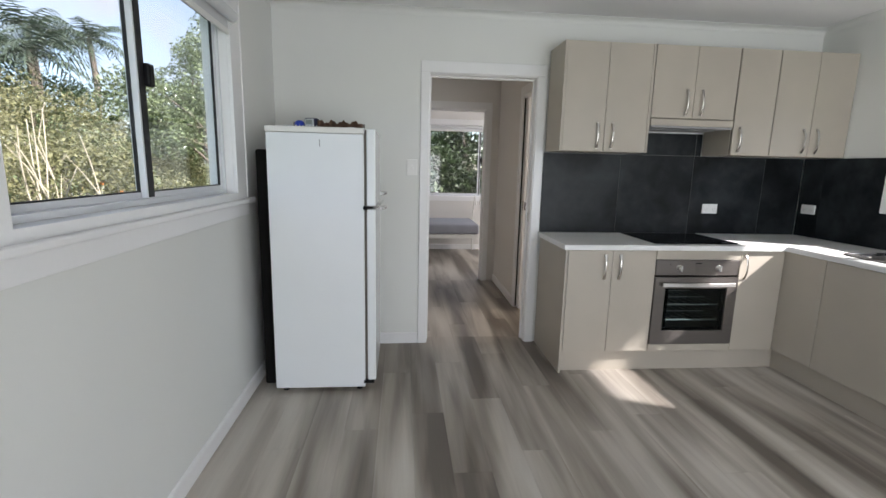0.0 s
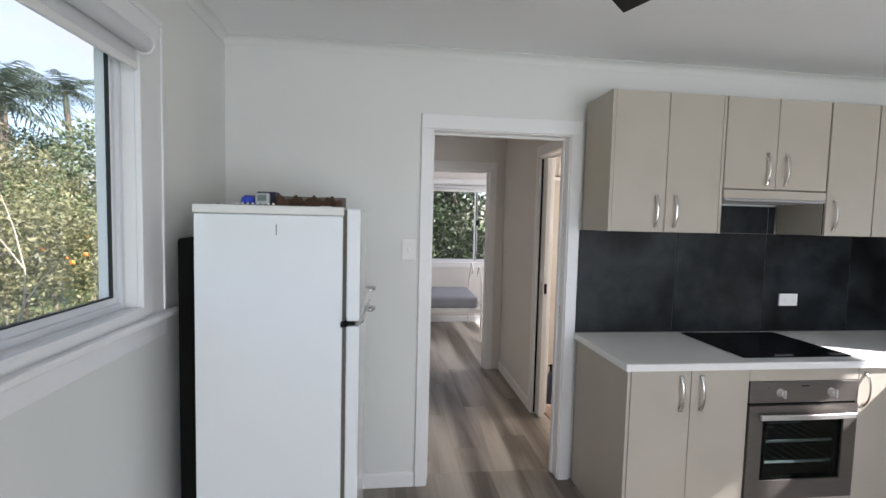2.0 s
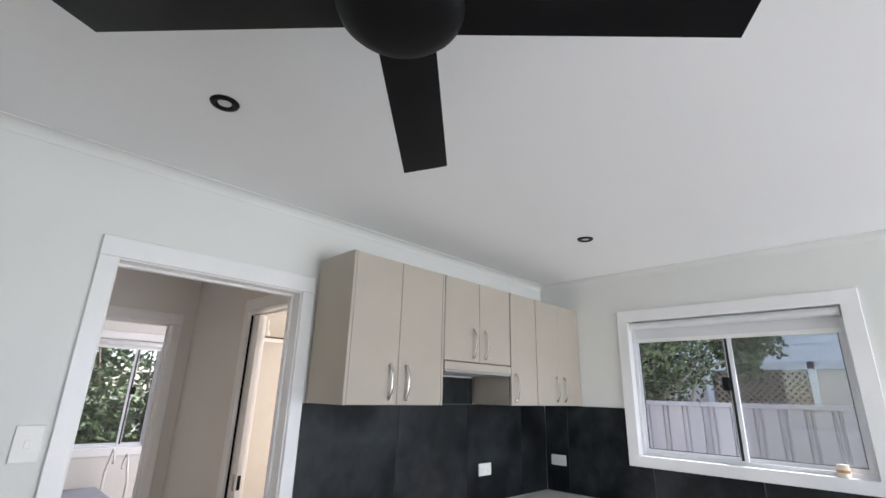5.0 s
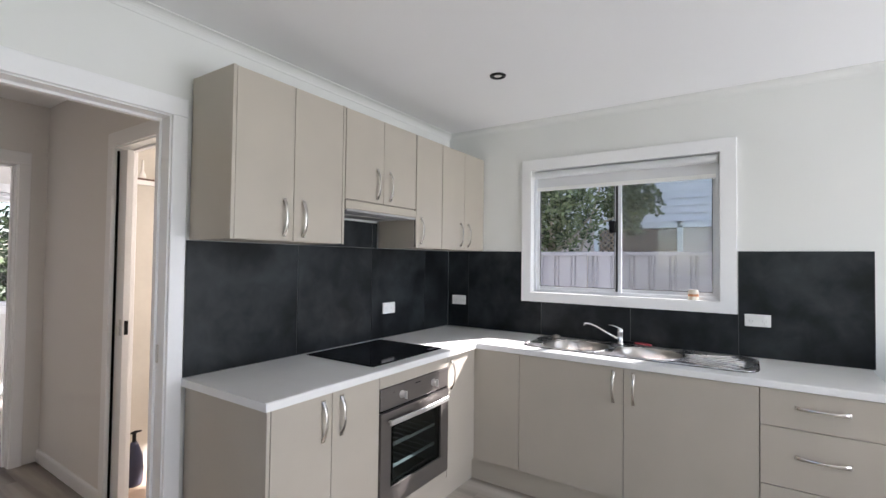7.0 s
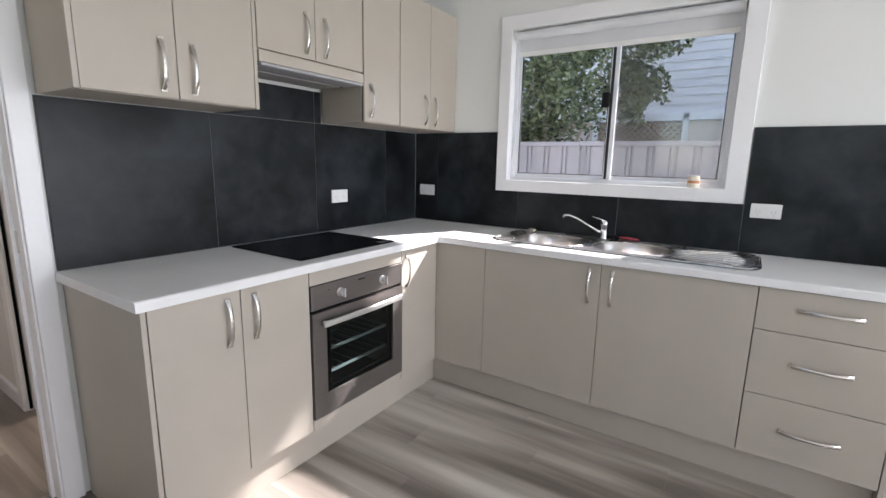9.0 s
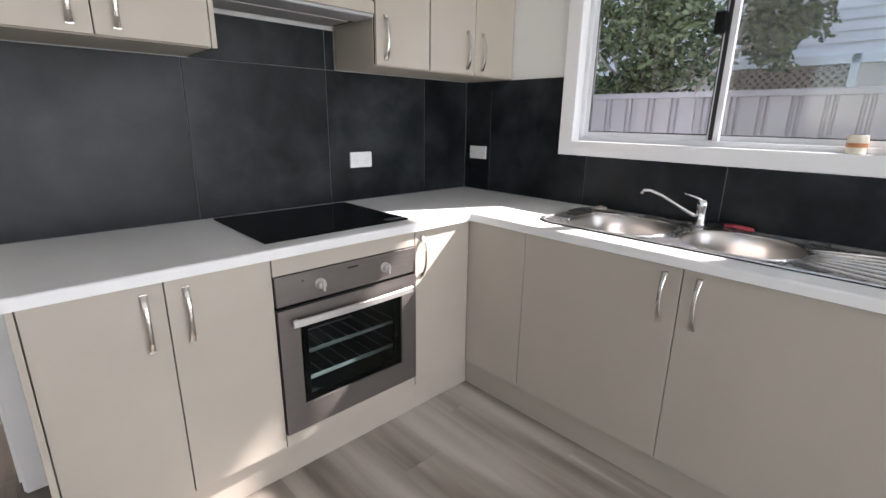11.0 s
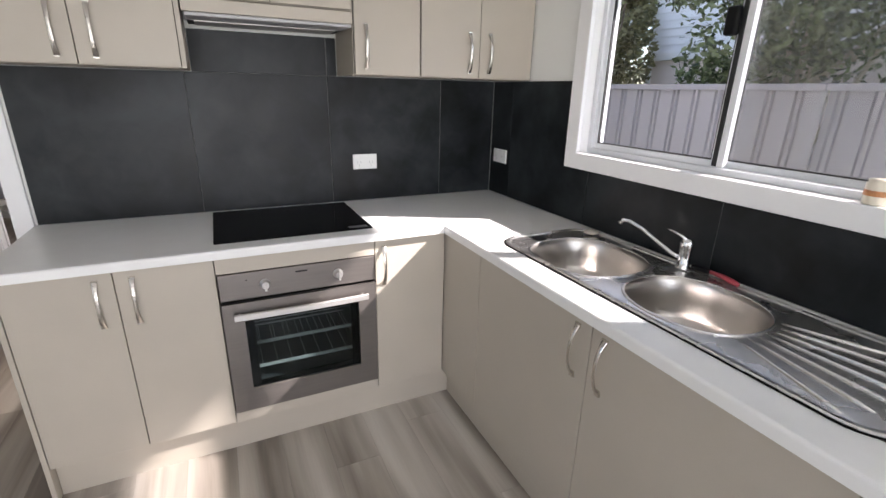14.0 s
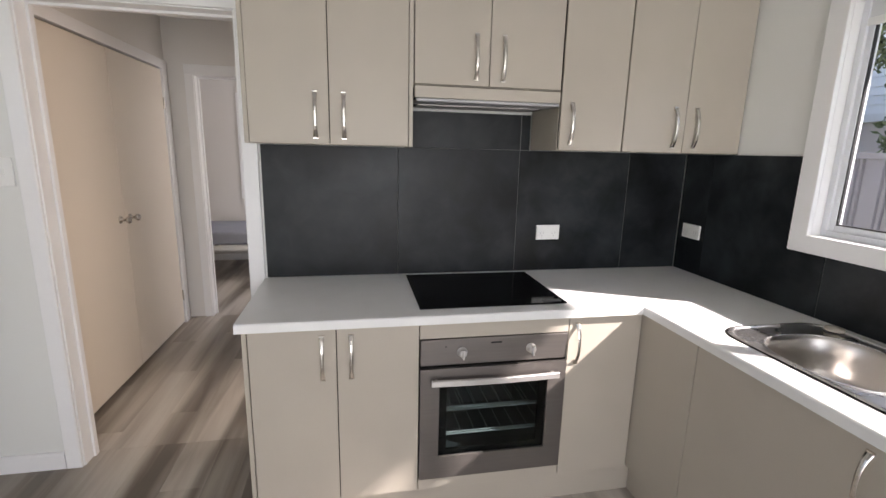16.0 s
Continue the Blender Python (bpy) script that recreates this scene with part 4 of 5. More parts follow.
for x, y in ((0.573, 3.026), (2.622, 2.80)):
    d = thing("downlight", (x, y, ZC), "black-rimmed recessed downlight, switched off", "downlight", "ceiling downlights")
    part("rim", lathe([(0.022, -0.002), (0.030, -0.009), (0.044, -0.007), (0.047, -0.001), (0.046, 0.0), (0.022, 0.0)], (x, y, ZC), 36), MATTBLACK, d, smooth=True)
    part("lens", lathe([(0, -0.003), (0.0215, -0.003), (0.0215, -0.0005), (0, -0.0005)], (x, y, ZC), 24), LENS, d, "pale lamp lens")


def power_point(axis, face, c, z, w, h, label, outlets, out=-1):
    """A white wall plate with rockers and slots; axis: the normal's axis."""
    P = thing("power_point" if outlets else "light_switch", (c, face, z) if axis == "y" else (face, c, z), label, "power point" if outlets else "light switch", "wall plates")

    def B(a, b, ua, ub, za, zb, bv):
        lo, hi = sorted((face + out * a, face + out * b))
        return box(ua, ub, lo, hi, za, zb, bv) if axis == "y" else box(lo, hi, ua, ub, za, zb, bv)
    part("plate", B(0, 0.010, c - w / 2, c + w / 2, z - h / 2, z + h / 2, 0.003), WHITEPLASTIC, P)
    if outlets:
        for k in range(outlets):
            u = c + (k - (outlets - 1) / 2) * w * 0.5
            part("rocker", B(0.010, 0.013, u - 0.006, u + 0.006, z + h * 0.12, z + h * 0.32, 0.001), WHITEPLASTIC, P)
            for dx in (-0.008, 0.008):
                part("slot", B(0.0098, 0.0103, u + dx - 0.0012, u + dx + 0.0012, z - h * 0.12, z + h * 0.05, 0), SLOTGREY, P)
            part("slot", B(0.0098, 0.0103, u - 0.0012, u + 0.0012, z - h * 0.32, z - h * 0.16, 0), SLOTGREY, P)
    else:
        part("rocker", B(0.010, 0.014, c - 0.008, c + 0.008, z - 0.014, z + 0.014, 0.002), WHITEPLASTIC, P)
    return P


power_point("y", 3.709, 2.765, 1.111, 0.126, 0.076, "white double power point on the dark tiles by the cooktop", 2)
power_point("x", 3.528, 3.598, 1.126, 0.126, 0.074, "white double power point on the dark tiles in the corner", 2)
power_point("x", 3.528, 1.576, 1.122, 0.126, 0.070, "white double power point on the dark tiles by the window", 2)
power_point("y", YB, 0.372, 1.386, 0.078, 0.118, "white light switch on the wall beside the doorway", 0)

# ---- sink ----
sk = thing("sink", (3.27, 2.2, BT), "stainless steel double-bowl sink with a ribbed drainer", "sink")


def oval(cx, cy, a, b, p, n, z, spin=0.0):
    out = []
    for i in range(n):
        t = 2 * math.pi * i / n
        c, s = math.cos(t), math.sin(t)
        x, y = a * math.copysign(abs(c) ** (2 / p), c), b * math.copysign(abs(s) ** (2 / p), s)
        out.append(Vector((cx + x, cy + y, z)))
    return out


def ring_faces(bm, A, B):
    n = len(A)
    for i in range(n):
        bm.faces.new((A[i], A[(i + 1) % n], B[(i + 1) % n], B[i]))


bm = bmesh.new()
cx, cy, ha, hb = (SX0 + SX1) / 2, (SY0 + SY1) / 2, (SX1 - SX0) / 2, (SY1 - SY0) / 2


def rounded(inset, z, r=0.10, n=8):
    pts = []
    for sx, sy, a0 in ((1, 1, 0), (-1, 1, 90), (-1, -1, 180), (1, -1, 270)):
        rr = max(0.02, r - inset)
        ox, oy = cx + sx * (ha - inset - rr), cy + sy * (hb - inset - rr)
        for i in range(n + 1):
            t = radians(a0 + 90 * i / n)
            pts.append(Vector((ox + rr * math.cos(t), oy + rr * math.sin(t), z)))
    return pts


rings = [[bm.verts.new(v) for v in rounded(i, z)] for i, z in ((0, BT + 0.0006), (0.001, BT + 0.005), (0.006, BT + 0.0075), (0.014, BT + 0.0065), (0.020, BT + 0.003), (0.026, BT + 0.002))]
for A, B in zip(rings, rings[1:]):
    ring_faces(bm, A, B)
bowls = ((3.252, 2.548, 0.186, 0.202, 2.5), (3.262, 2.122, 0.174, 0.192, 2.25))
loops = []
for bx, by, a, b, p in bowls:
    loops.append([bm.verts.new(v) for v in oval(bx, by, a, b, p, 56, BT + 0.002)])
edges = []
for L in [rings[-1]] + loops:
    for i in range(len(L)):
        e = bm.edges.get((L[i], L[(i + 1) % len(L)])) or bm.edges.new((L[i], L[(i + 1) % len(L)]))
        edges.append(e)
bmesh.ops.triangle_fill(bm, use_beauty=True, use_dissolve=False, edges=edges)
bmesh.ops.recalc_face_normals(bm, faces=bm.faces)
part("deck", bm, SINKSTEEL, sk, smooth=False)
R = rounded(-0.0018, BT + 0.0022, 0.10)
part("seal", add_tube(bmesh.new(), R + R[:2], 0.0022, seg=8), DARKGAP, sk, "dark rubber seal round the rim", smooth=True)
for (bx, by, a, b, p), L in zip(bowls, loops):
    bm = bmesh.new()
    prev = None
    for k, z in ((1.0, 0.002), (0.985, -0.003), (0.965, -0.012), (0.94, -0.06), (0.90, -0.11), (0.83, -0.142), (0.68, -0.158), (0.40, -0.164), (0.13, -0.166), (0.12, -0.170)):
        R = [bm.verts.new(v) for v in oval(bx, by, a * k, b * k, p, 56, BT + z)]
        if prev:
            ring_faces(bm, prev, R)
        prev = R
    bm.faces.new(prev)
    bmesh.ops.recalc_face_normals(bm, faces=bm.faces)
    bmesh.ops.reverse_faces(bm, faces=bm.faces)
    o = part("bowl", bm, BOWLSTEEL, sk, "deep brushed steel bowl", smooth=True)
    R = oval(bx, by, a + 0.001, b + 0.001, p, 56, BT + 0.0035)
    part("bowl_rim", add_tube(bmesh.new(), R + R[:2], 0.0042, seg=8, flat=0.6), SINKSTEEL, sk, "rolled steel bowl rim", smooth=True)
    part("waste", lathe([(0, 0.001), (0.012, 0.0015), (0.030, 0.003), (0.034, 0.001), (0.034, -0.001), (0, -0.001)], (bx, by, BT - 0.165), 24), CHROME, sk, "chrome waste")
for i in range(7):                                 # ribs of the drainer, fanning from the round bowl
    t = (i - 3) / 3
    x0, y0 = 3.265 + 0.095 * t, 1.918 + 0.020 * abs(t) ** 2
    x1, y1 = 3.270 + 0.188 * t, 1.630 + 0.045 * abs(t) ** 2
    bm = add_tube(bmesh.new(), [(x0, y0, BT + 0.0015), (x0 * 0.8 + x1 * 0.2, y0 * 0.8 + y1 * 0.2, BT + 0.0025), (x1 * 0.85 + x0 * 0.15, y1 * 0.85 + y0 * 0.15, BT + 0.0025), (x1, y1, BT + 0.0015)], [0.003, 0.0048, 0.0065, 0.004], seg=12, flat=0.75)
    part("rib", bm, SINKSTEEL, sk, smooth=True)

tap = thing("mixer_tap", (3.462, 2.318, BT), "chrome lever mixer tap with a long swivel spout", "tap")
part("base", lathe([(0, 0.004), (0.026, 0.004), (0.026, 0.012), (0.021, 0.018), (0.020, 0.075), (0.022, 0.080), (0.022, 0.100), (0.017, 0.110), (0, 0.112)], (3.462, 2.318, BT), 28), CHROME, tap, smooth=True)
part("spout", add_tube(bmesh.new(), [(3.455, 2.325, BT + 0.040), (3.440, 2.350, BT + 0.052), (3.420, 2.400, BT + 0.082), (3.398, 2.455, BT + 0.116), (3.382, 2.498, BT + 0.133), (3.373, 2.521, BT + 0.132), (3.369, 2.530, BT + 0.119)], [0.009, 0.008, 0.007, 0.0068, 0.0068, 0.0075, 0.0082], seg=12), CHROME, tap, smooth=True)
part("lever", add_tube(bmesh.new(), [(3.462, 2.318, BT + 0.108), (3.455, 2.345, BT + 0.118), (3.448, 2.385, BT + 0.128)], [0.012, 0.009, 0.006], seg=10, flat=0.55), CHROME, tap, smooth=True)
br = thing("dish_brush", (3.478, 2.18, BT + 0.004), "dish brush with a pink-red handle lying behind the tap", "brush")
part("handle", add_tube(bmesh.new(), [(3.486, 2.235, BT + 0.018), (3.480, 2.19, BT + 0.020), (3.474, 2.155, BT + 0.018), (3.470, 2.13, BT + 0.016)], [0.006, 0.008, 0.009, 0.007], seg=10), surface("pink_red_plastic", (0.42, 0.055, 0.075), 0.4, vary=0.1), br, smooth=True)
part("head", box(3.474, 3.498, 2.235, 2.30, BT + 0.010, BT + 0.026, 0.006), MATTBLACK, br, "black brush head")
bm = bmesh.new()
for i in range(8):
    add_rod(bm, (3.486, 2.24 + i * 0.007, BT + 0.012), (3.486, 2.24 + i * 0.007, BT + 0.004), 0.003, 0.004, seg=6)
part("bristles", bm, GASKET, br)
single("sink_plug", lathe([(0, 0.0), (0.026, 0.0), (0.030, 0.004), (0.029, 0.011), (0.012, 0.014), (0.008, 0.018), (0, 0.018)], (3.452, 2.748, BT + 0.0075), 24), surface("pale_rubber", (0.42, 0.38, 0.32), 0.5, vary=0.1), "pale rubber plug on the sink edge", "plug", smooth=True)
j = thing("candle_jar", (3.555, 1.905, 1.2205), "small glass candle jar with an orange label on the sill", "candle")
part("jar", lathe([(0, 0), (0.027, 0), (0.029, 0.004), (0.029, 0.052), (0.026, 0.056), (0.027, 0.062), (0.0, 0.062)], (3.555, 1.905, 1.2205), 28), surface("cream_wax", (0.78, 0.72, 0.60), 0.25, vary=0.05), j, smooth=True)
part("label", lathe([(0.0292, 0.022), (0.0297, 0.022), (0.0297, 0.036), (0.0292, 0.036)], (3.555, 1.905, 1.2205), 28), surface("orange_label", (0.52, 0.22, 0.09), 0.5, vary=0.2, scale=60), j, "orange and red paper label")

# ---- beyond the end of the worktop ----
bs = thing("stool", (3.22, 0.86, 0), "black metal stool with round seat beside the cabinets", "stool")
part("seat", lathe([(0, 0.60), (0.15, 0.60), (0.16, 0.612), (0.155, 0.628), (0, 0.632)], (3.22, 0.86, 0), 32), MATTBLACK, bs, smooth=True)
for k in range(4):
    t = radians(45 + 90 * k)
    part("leg", add_rod(bmesh.new(), (3.22 + 0.17 * math.cos(t), 0.86 + 0.17 * math.sin(t), 0), (3.22 + 0.12 * math.cos(t), 0.86 + 0.12 * math.sin(t), 0.602), 0.011), MATTBLACK, bs)
single("blue_drum", lathe([(0, 0.633), (0.13, 0.633), (0.17, 0.66), (0.195, 0.74), (0.205, 0.86), (0.195, 0.97), (0.165, 1.05), (0.09, 1.10), (0.04, 1.11), (0, 1.11)], (3.22, 0.86, 0), 40), surface("deep_blue_plastic", (0.010, 0.075, 0.19), 0.35, vary=0.08), "large rounded blue plastic drum on a black stool", "drum", smooth=True)

# ---- hall and bathroom ----
cd = thing("hall_cupboard", (0.28, 4.8, 0), "pair of plain cream flush cupboard doors, closed", "cupboard")
DOORP = surface("cream_door_paint", (0.76, 0.69, 0.60), 0.45, vary=0.02, scale=2, fine=150, bump=0.05)
for y0, y1, hy, hg in ((3.945, 4.798, 4.735, 0), (4.802, 5.632, 4.862, 5.605)):
    d = part("door", box(0.284, 0.320, y0, y1, 0.012, 2.082, 0.002), DOORP, cd)
    part("knob", lathe([(0, 0), (0.024, 0), (0.024, 0.005), (0.010, 0.008), (0.009, 0.030), (0.020, 0.040), (0.024, 0.052), (0.018, 0.060), (0, 0.062)], (0.320, hy, 1.035), 24, "x"), NICKEL, d, "dull metal knob", smooth=True)
    if hg:
        for z in (0.25, 1.83):
            part("hinge", add_rod(bmesh.new(), (0.324, 5.634, z - 0.045), (0.324, 5.634, z + 0.045), 0.006), NICKEL, d, "steel hinge")
for q in ((3.87, 3.938, 0, 2.16), (5.638, 5.735, 0, 2.16), (3.938, 5.638, 2.092, 2.16)):
    part("architrave", box(0.300, 0.334, q[0], q[1], q[2], q[3], 0.003), TRIM, cd)
# cavity slider half out of its pocket, and the bathroom behind
sd = thing("sliding_door", (1.5, 4.66, 0), "white cavity sliding door pushed back into its pocket", "door")
part("leaf", box(1.468, 1.504, 4.560, 4.655, 0.012, 2.055, 0.002), TRIM, sd)
part("latch_plate", box(1.4655, 1.4685, 4.575, 4.605, 0.995, 1.085, 0.0008), NICKEL, sd, "worn metal latch plate")
# solid near-black strip paints the shade of the open pocket slot
part("pocket_shade", box(1.4535, 1.4660, 4.6520, 4.6560, 0.012, 2.055), DARKGAP, sd, "near-black strip standing in for shade in the pocket slot")
part("edge_pull", box(1.476, 1.496, 4.5585, 4.5605, 1.00, 1.08, 0.0005), MATTBLACK, sd, "dark recessed pull")
bt = thing("shower_screen", (1.75, 4.93, 0), "framed shower screen panel with a white rail", "shower screen")
part("top_rail", box(1.56, 2.9, 4.905, 4.935, 1.915, 1.945, 0.003), TRIM, bt, "white top rail")
part("track", box(1.56, 2.9, 4.908, 4.932, 1.946, 1.958, 0.001), surface("bronze_track", (0.11, 0.06, 0.04), 0.4, vary=0.1), bt, "dark brown track")
part("hanger", lathe([(0, 0.0), (0.022, 0.0), (0.020, 0.02), (0.008, 0.05), (0.006, 0.12), (0, 0.12)], (1.70, 4.92, 1.958), 16), WHITEPLASTIC, bt, "white shower fitting", smooth=True)
part("post", box(1.56, 1.585, 4.905, 4.935, 0.0, 1.915, 0.003), TRIM, bt)
setting("bathroom_floor", box(1.56, 3.0, YB + 0.11, 5.02, -0.01, 0.0025), surface("tan_floor_tile", (0.42, 0.31, 0.23), 0.35, vary=0.08, scale=3), "tan tiled bathroom floor")
tb = thing("spray_bottle", (1.672, 4.86, 0.0025), "dark blue pump bottle standing on the bathroom floor", "bottle")
part("body", lathe([(0, 0.0), (0.045, 0.0), (0.052, 0.02), (0.055, 0.10), (0.048, 0.18), (0.026, 0.25), (0.016, 0.27), (0, 0.272)], (1.672, 4.86, 0.0025), 24), surface("navy_plastic", (0.03, 0.035, 0.075), 0.35, vary=0.15), tb, smooth=True)
bm = add_rod(bmesh.new(), (1.672, 4.86, 0.27), (1.672, 4.86, 0.325), 0.011, seg=12)
add_tube(bm, [(1.645, 4.86, 0.328), (1.672, 4.86, 0.332), (1.712, 4.86, 0.330)], [0.006, 0.009, 0.006], seg=8)
part("pump", bm, MATTBLACK, tb, "black pump head")

# ---- bedroom ----
BX0, BX1, BY0, BY1 = -0.56, 1.50, 7.00, 7.93
bed = thing("bed", (0.47, 7.46, 0), "white metal bed with a bare grey mattress", "bed")
WM = surface("white_metal", (0.78, 0.77, 0.73), 0.4, vary=0.04)
part("mattress", box(BX0 + 0.02, BX1 - 0.04, BY0 + 0.01, BY1 - 0.01, 0.403, 0.555, 0.035, 4), surface("grey_mattress_cloth", (0.30, 0.31, 0.345), 0.9, vary=0.06, scale=6, fine=260, bump=0.3), bed, "bare grey mattress")
part("side_rail", box(BX0, BX1, BY0 - 0.012, BY0 + 0.012, 0.345, 0.400, 0.004), WM, bed)
part("side_rail", box(BX0, BX1, BY1 - 0.012, BY1 + 0.012, 0.345, 0.400, 0.004), WM, bed)
for x in (BX0, BX1):
    for y in (BY0, BY1):
        part("leg", add_rod(bmesh.new(), (x, y, 0), (x, y, 0.70), 0.013), WM, bed)
    for y0, way in ((BY0, 1), (BY1, -1)):
        curl = [(0.0, 0.69), (0.02, 0.74), (0.07, 0.79), (0.11, 0.86), (0.15, 0.92), (0.20, 0.93), (0.25, 0.89), (0.28, 0.83), (0.27, 0.80), (0.25, 0.81)]
        part("head_rail", add_tube(bmesh.new(), [(x, y0 + way * u, z) for u, z in curl], 0.010, up=(1, 0, 0)), WM, bed, "curled white metal rail", smooth=True)
    part("cross_bar", add_rod(bmesh.new(), (x, BY0, 0.45), (x, BY1, 0.45), 0.009, seg=10), WM, bed)
bm = bmesh.new()
for k in range(12):
    add_box(bm, BX0 + 0.06 + k * 0.168, BX0 + 0.14 + k * 0.168, BY0 + 0.012, BY1 - 0.012, 0.384, 0.400, 0.002, 1)
part("slats", bm, WM, bed)


# ---- outside ----
GZ = -0.45
ground = setting("ground", box(-400, 400, -400, 400, GZ - 0.3, GZ), surface("rough_grass", (0.105, 0.135, 0.045), 0.9, vary=0.35, scale=0.8, fine=30, bump=0.6), "rough mown grass around the house")
LEAFG = leaf_material("green_leaf", (0.040, 0.058, 0.026), (0.30, 0.355, 0.18), 0.26)
LEAFY = leaf_material("olive_leaf", (0.085, 0.088, 0.038), (0.30, 0.285, 0.135))
LEAFD = leaf_material("dark_leaf", (0.010, 0.022, 0.008), (0.065, 0.10, 0.035))
LEAFP = leaf_material("palm_leaf", (0.040, 0.060, 0.040), (0.12, 0.15, 0.10))
BARK = surface("grey_bark", (0.16, 0.125, 0.10), 0.9, vary=0.3, scale=14, fine=90, bump=0.7)
PALEBARK = surface("pale_bare_stem", (0.46, 0.40, 0.30), 0.8, vary=0.15, scale=20)


def leaves(rnd, blobs, count, size, long=2.0):
    """Many small pointed leaves in clumps round the blobs (x, y, z, rx, ry, rz)."""
    vs, fs = [], []
    for _ in range(count):
        x, y, z, a, b, c = rnd.choice(blobs)
        d = Vector((rnd.gauss(0, 1), rnd.gauss(0, 1), rnd.gauss(0, 1))).normalized()
        r = rnd.random() ** 0.45
        p = Vector((x + d.x * a * r, y + d.y * b * r, z + d.z * c * r))
        n = noise.noise(p * 1.7)
        if n < -0.2:
            continue
        u = Vector((rnd.gauss(0, 1), rnd.gauss(0, 1), rnd.gauss(-0.2, 0.7))).normalized()
        v = u.cross(Vector((rnd.gauss(0, 1), rnd.gauss(0, 1), rnd.gauss(0, 1)))).normalized()
        w = v.cross(u)
        s = size * rnd.uniform(0.6, 1.35)
        i = len(vs)
        vs += [p - u * s * long / 2, p + v * s * 0.5 + w * s * 0.12, p + u * s * long / 2, p - v * s * 0.5 + w * s * 0.12]
        fs += [(i, i + 1, i + 2), (i, i + 2, i + 3)]
    me = bpy.data.meshes.new("crown")
    me.from_pydata([tuple(q) for q in vs], [], fs)
    return me


def crown_part(me, material, parent, name="crown"):
    me.materials.append(material)
    ob = new(name, me)
    ob.parent = parent
    ob.location = -ORIGIN[parent.name]
    ORIGIN[ob.name] = Vector((0, 0, 0))
    return ob


def tree(name, at, height, blobs, count, size, material, label, rnd, trunk=0.09, limbs=6, bark=None):
    x, y, z = at
    t = thing(name, at, label, "tree" if name != "shrub" else "shrub")
    bm = bmesh.new()
    top = Vector((x + rnd.uniform(-0.2, 0.2), y + rnd.uniform(-0.2, 0.2), z + height * 0.8))
    mid = Vector((x + rnd.uniform(-0.12, 0.12), y + rnd.uniform(-0.12, 0.12), z + height * 0.4))
    add_tube(bm, [at, mid, top], [trunk, trunk * 0.7, trunk * 0.25], seg=9)
    for k in range(limbs):
        b = blobs[k % len(blobs)]
        s = Vector(at).lerp(top, rnd.uniform(0.3, 0.75))
        e = Vector((b[0] + rnd.uniform(-0.5, 0.5) * b[3], b[1] + rnd.uniform(-0.5, 0.5) * b[4], b[2] + rnd.uniform(-0.2, 0.6) * b[5]))
        m = s.lerp(e, 0.5) + Vector((rnd.uniform(-0.15, 0.15), rnd.uniform(-0.15, 0.15), 0.12))
        add_tube(bm, [s, m, e], [trunk * 0.4, trunk * 0.26, trunk * 0.08], seg=7)
    part("trunk", bm, bark or BARK, t)
    crown_part(leaves(rnd, blobs, count, size), material, t)
    return t


def palm(at, height, label, rnd, fronds=17, reach=2.3):
    x, y, z = at
    t = thing("palm", at, label, "palm")
    bm = bmesh.new()
    pts = [Vector((x + 0.25 * math.sin(k * 0.35), y, z + height * k / 8)) for k in range(9)]
    add_tube(bm, pts, [0.16 - 0.008 * k for k in range(9)], seg=10)
    part("trunk", bm, BARK, t)
    top = pts[-1]
    vs, fs = [], []
    for k in range(fronds):
        a = 2 * math.pi * k / fronds + rnd.uniform(-0.2, 0.2)
        lift = rnd.uniform(-0.3, 1.6)
        L = reach * rnd.uniform(0.8, 1.15)
        d = Vector((math.cos(a), math.sin(a), 0))
        spine = [top + d * (L * s) + Vector((0, 0, lift * L * 0.75 * s - 0.95 * L * s * s * (0.55 + 0.25 * lift))) for s in (i / 16 for i in range(17))]
        side = d.cross(Vector((0, 0, 1)))
        for i in range(1, 17):
            for sgn in (-1, 1):
                w = 0.52 * reach * 0.42 * math.sin(math.pi * min(1, 0.15 + i / 17)) + 0.05
                p = spine[i]
                tip = p + side * sgn * w + (spine[i] - spine[i - 1]).normalized() * w * 0.7 - Vector((0, 0, w * rnd.uniform(0.2, 0.7)))
                q = len(vs)
                vs += [p, p + (spine[i] - spine[i - 1]) * 0.55, tip]
                fs.append((q, q + 1, q + 2))
        for i in range(16):
            q = len(vs)
            vs += [spine[i] + side * 0.02, spine[i] - side * 0.02, spine[i + 1] - side * 0.012, spine[i + 1] + side * 0.012]
            fs += [(q, q + 1, q + 2), (q, q + 2, q + 3)]
    me = bpy.data.meshes.new("crown")
    me.from_pydata([tuple(v) for v in vs], [], fs)
    crown_part(me, LEAFP, t)
    return t


# garden outside the left window
rnd = random.Random(11)
for k in range(13):
    u = k / 12
    x, y = -3.9 - 3.6 * u + rnd.uniform(-0.5, 0.5), 3.6 + 14.0 * u + rnd.uniform(-0.4, 0.4)
    h = 1.75 + 1.5 * u + rnd.uniform(-0.2, 0.35)
    bl = [(x + rnd.uniform(-0.7, 0.7), y + rnd.uniform(-0.8, 0.8), GZ + h * rnd.uniform(0.3, 0.85), 0.75, 0.85, 0.6) for _ in range(6)]
    tree("shrub", (x, y, GZ), h, bl, 7000, 0.034, LEAFY if k % 4 != 2 else LEAFG, "dense olive-green garden shrub" if k % 4 != 2 else "dense mid-green garden shrub", rnd, 0.035, 5)
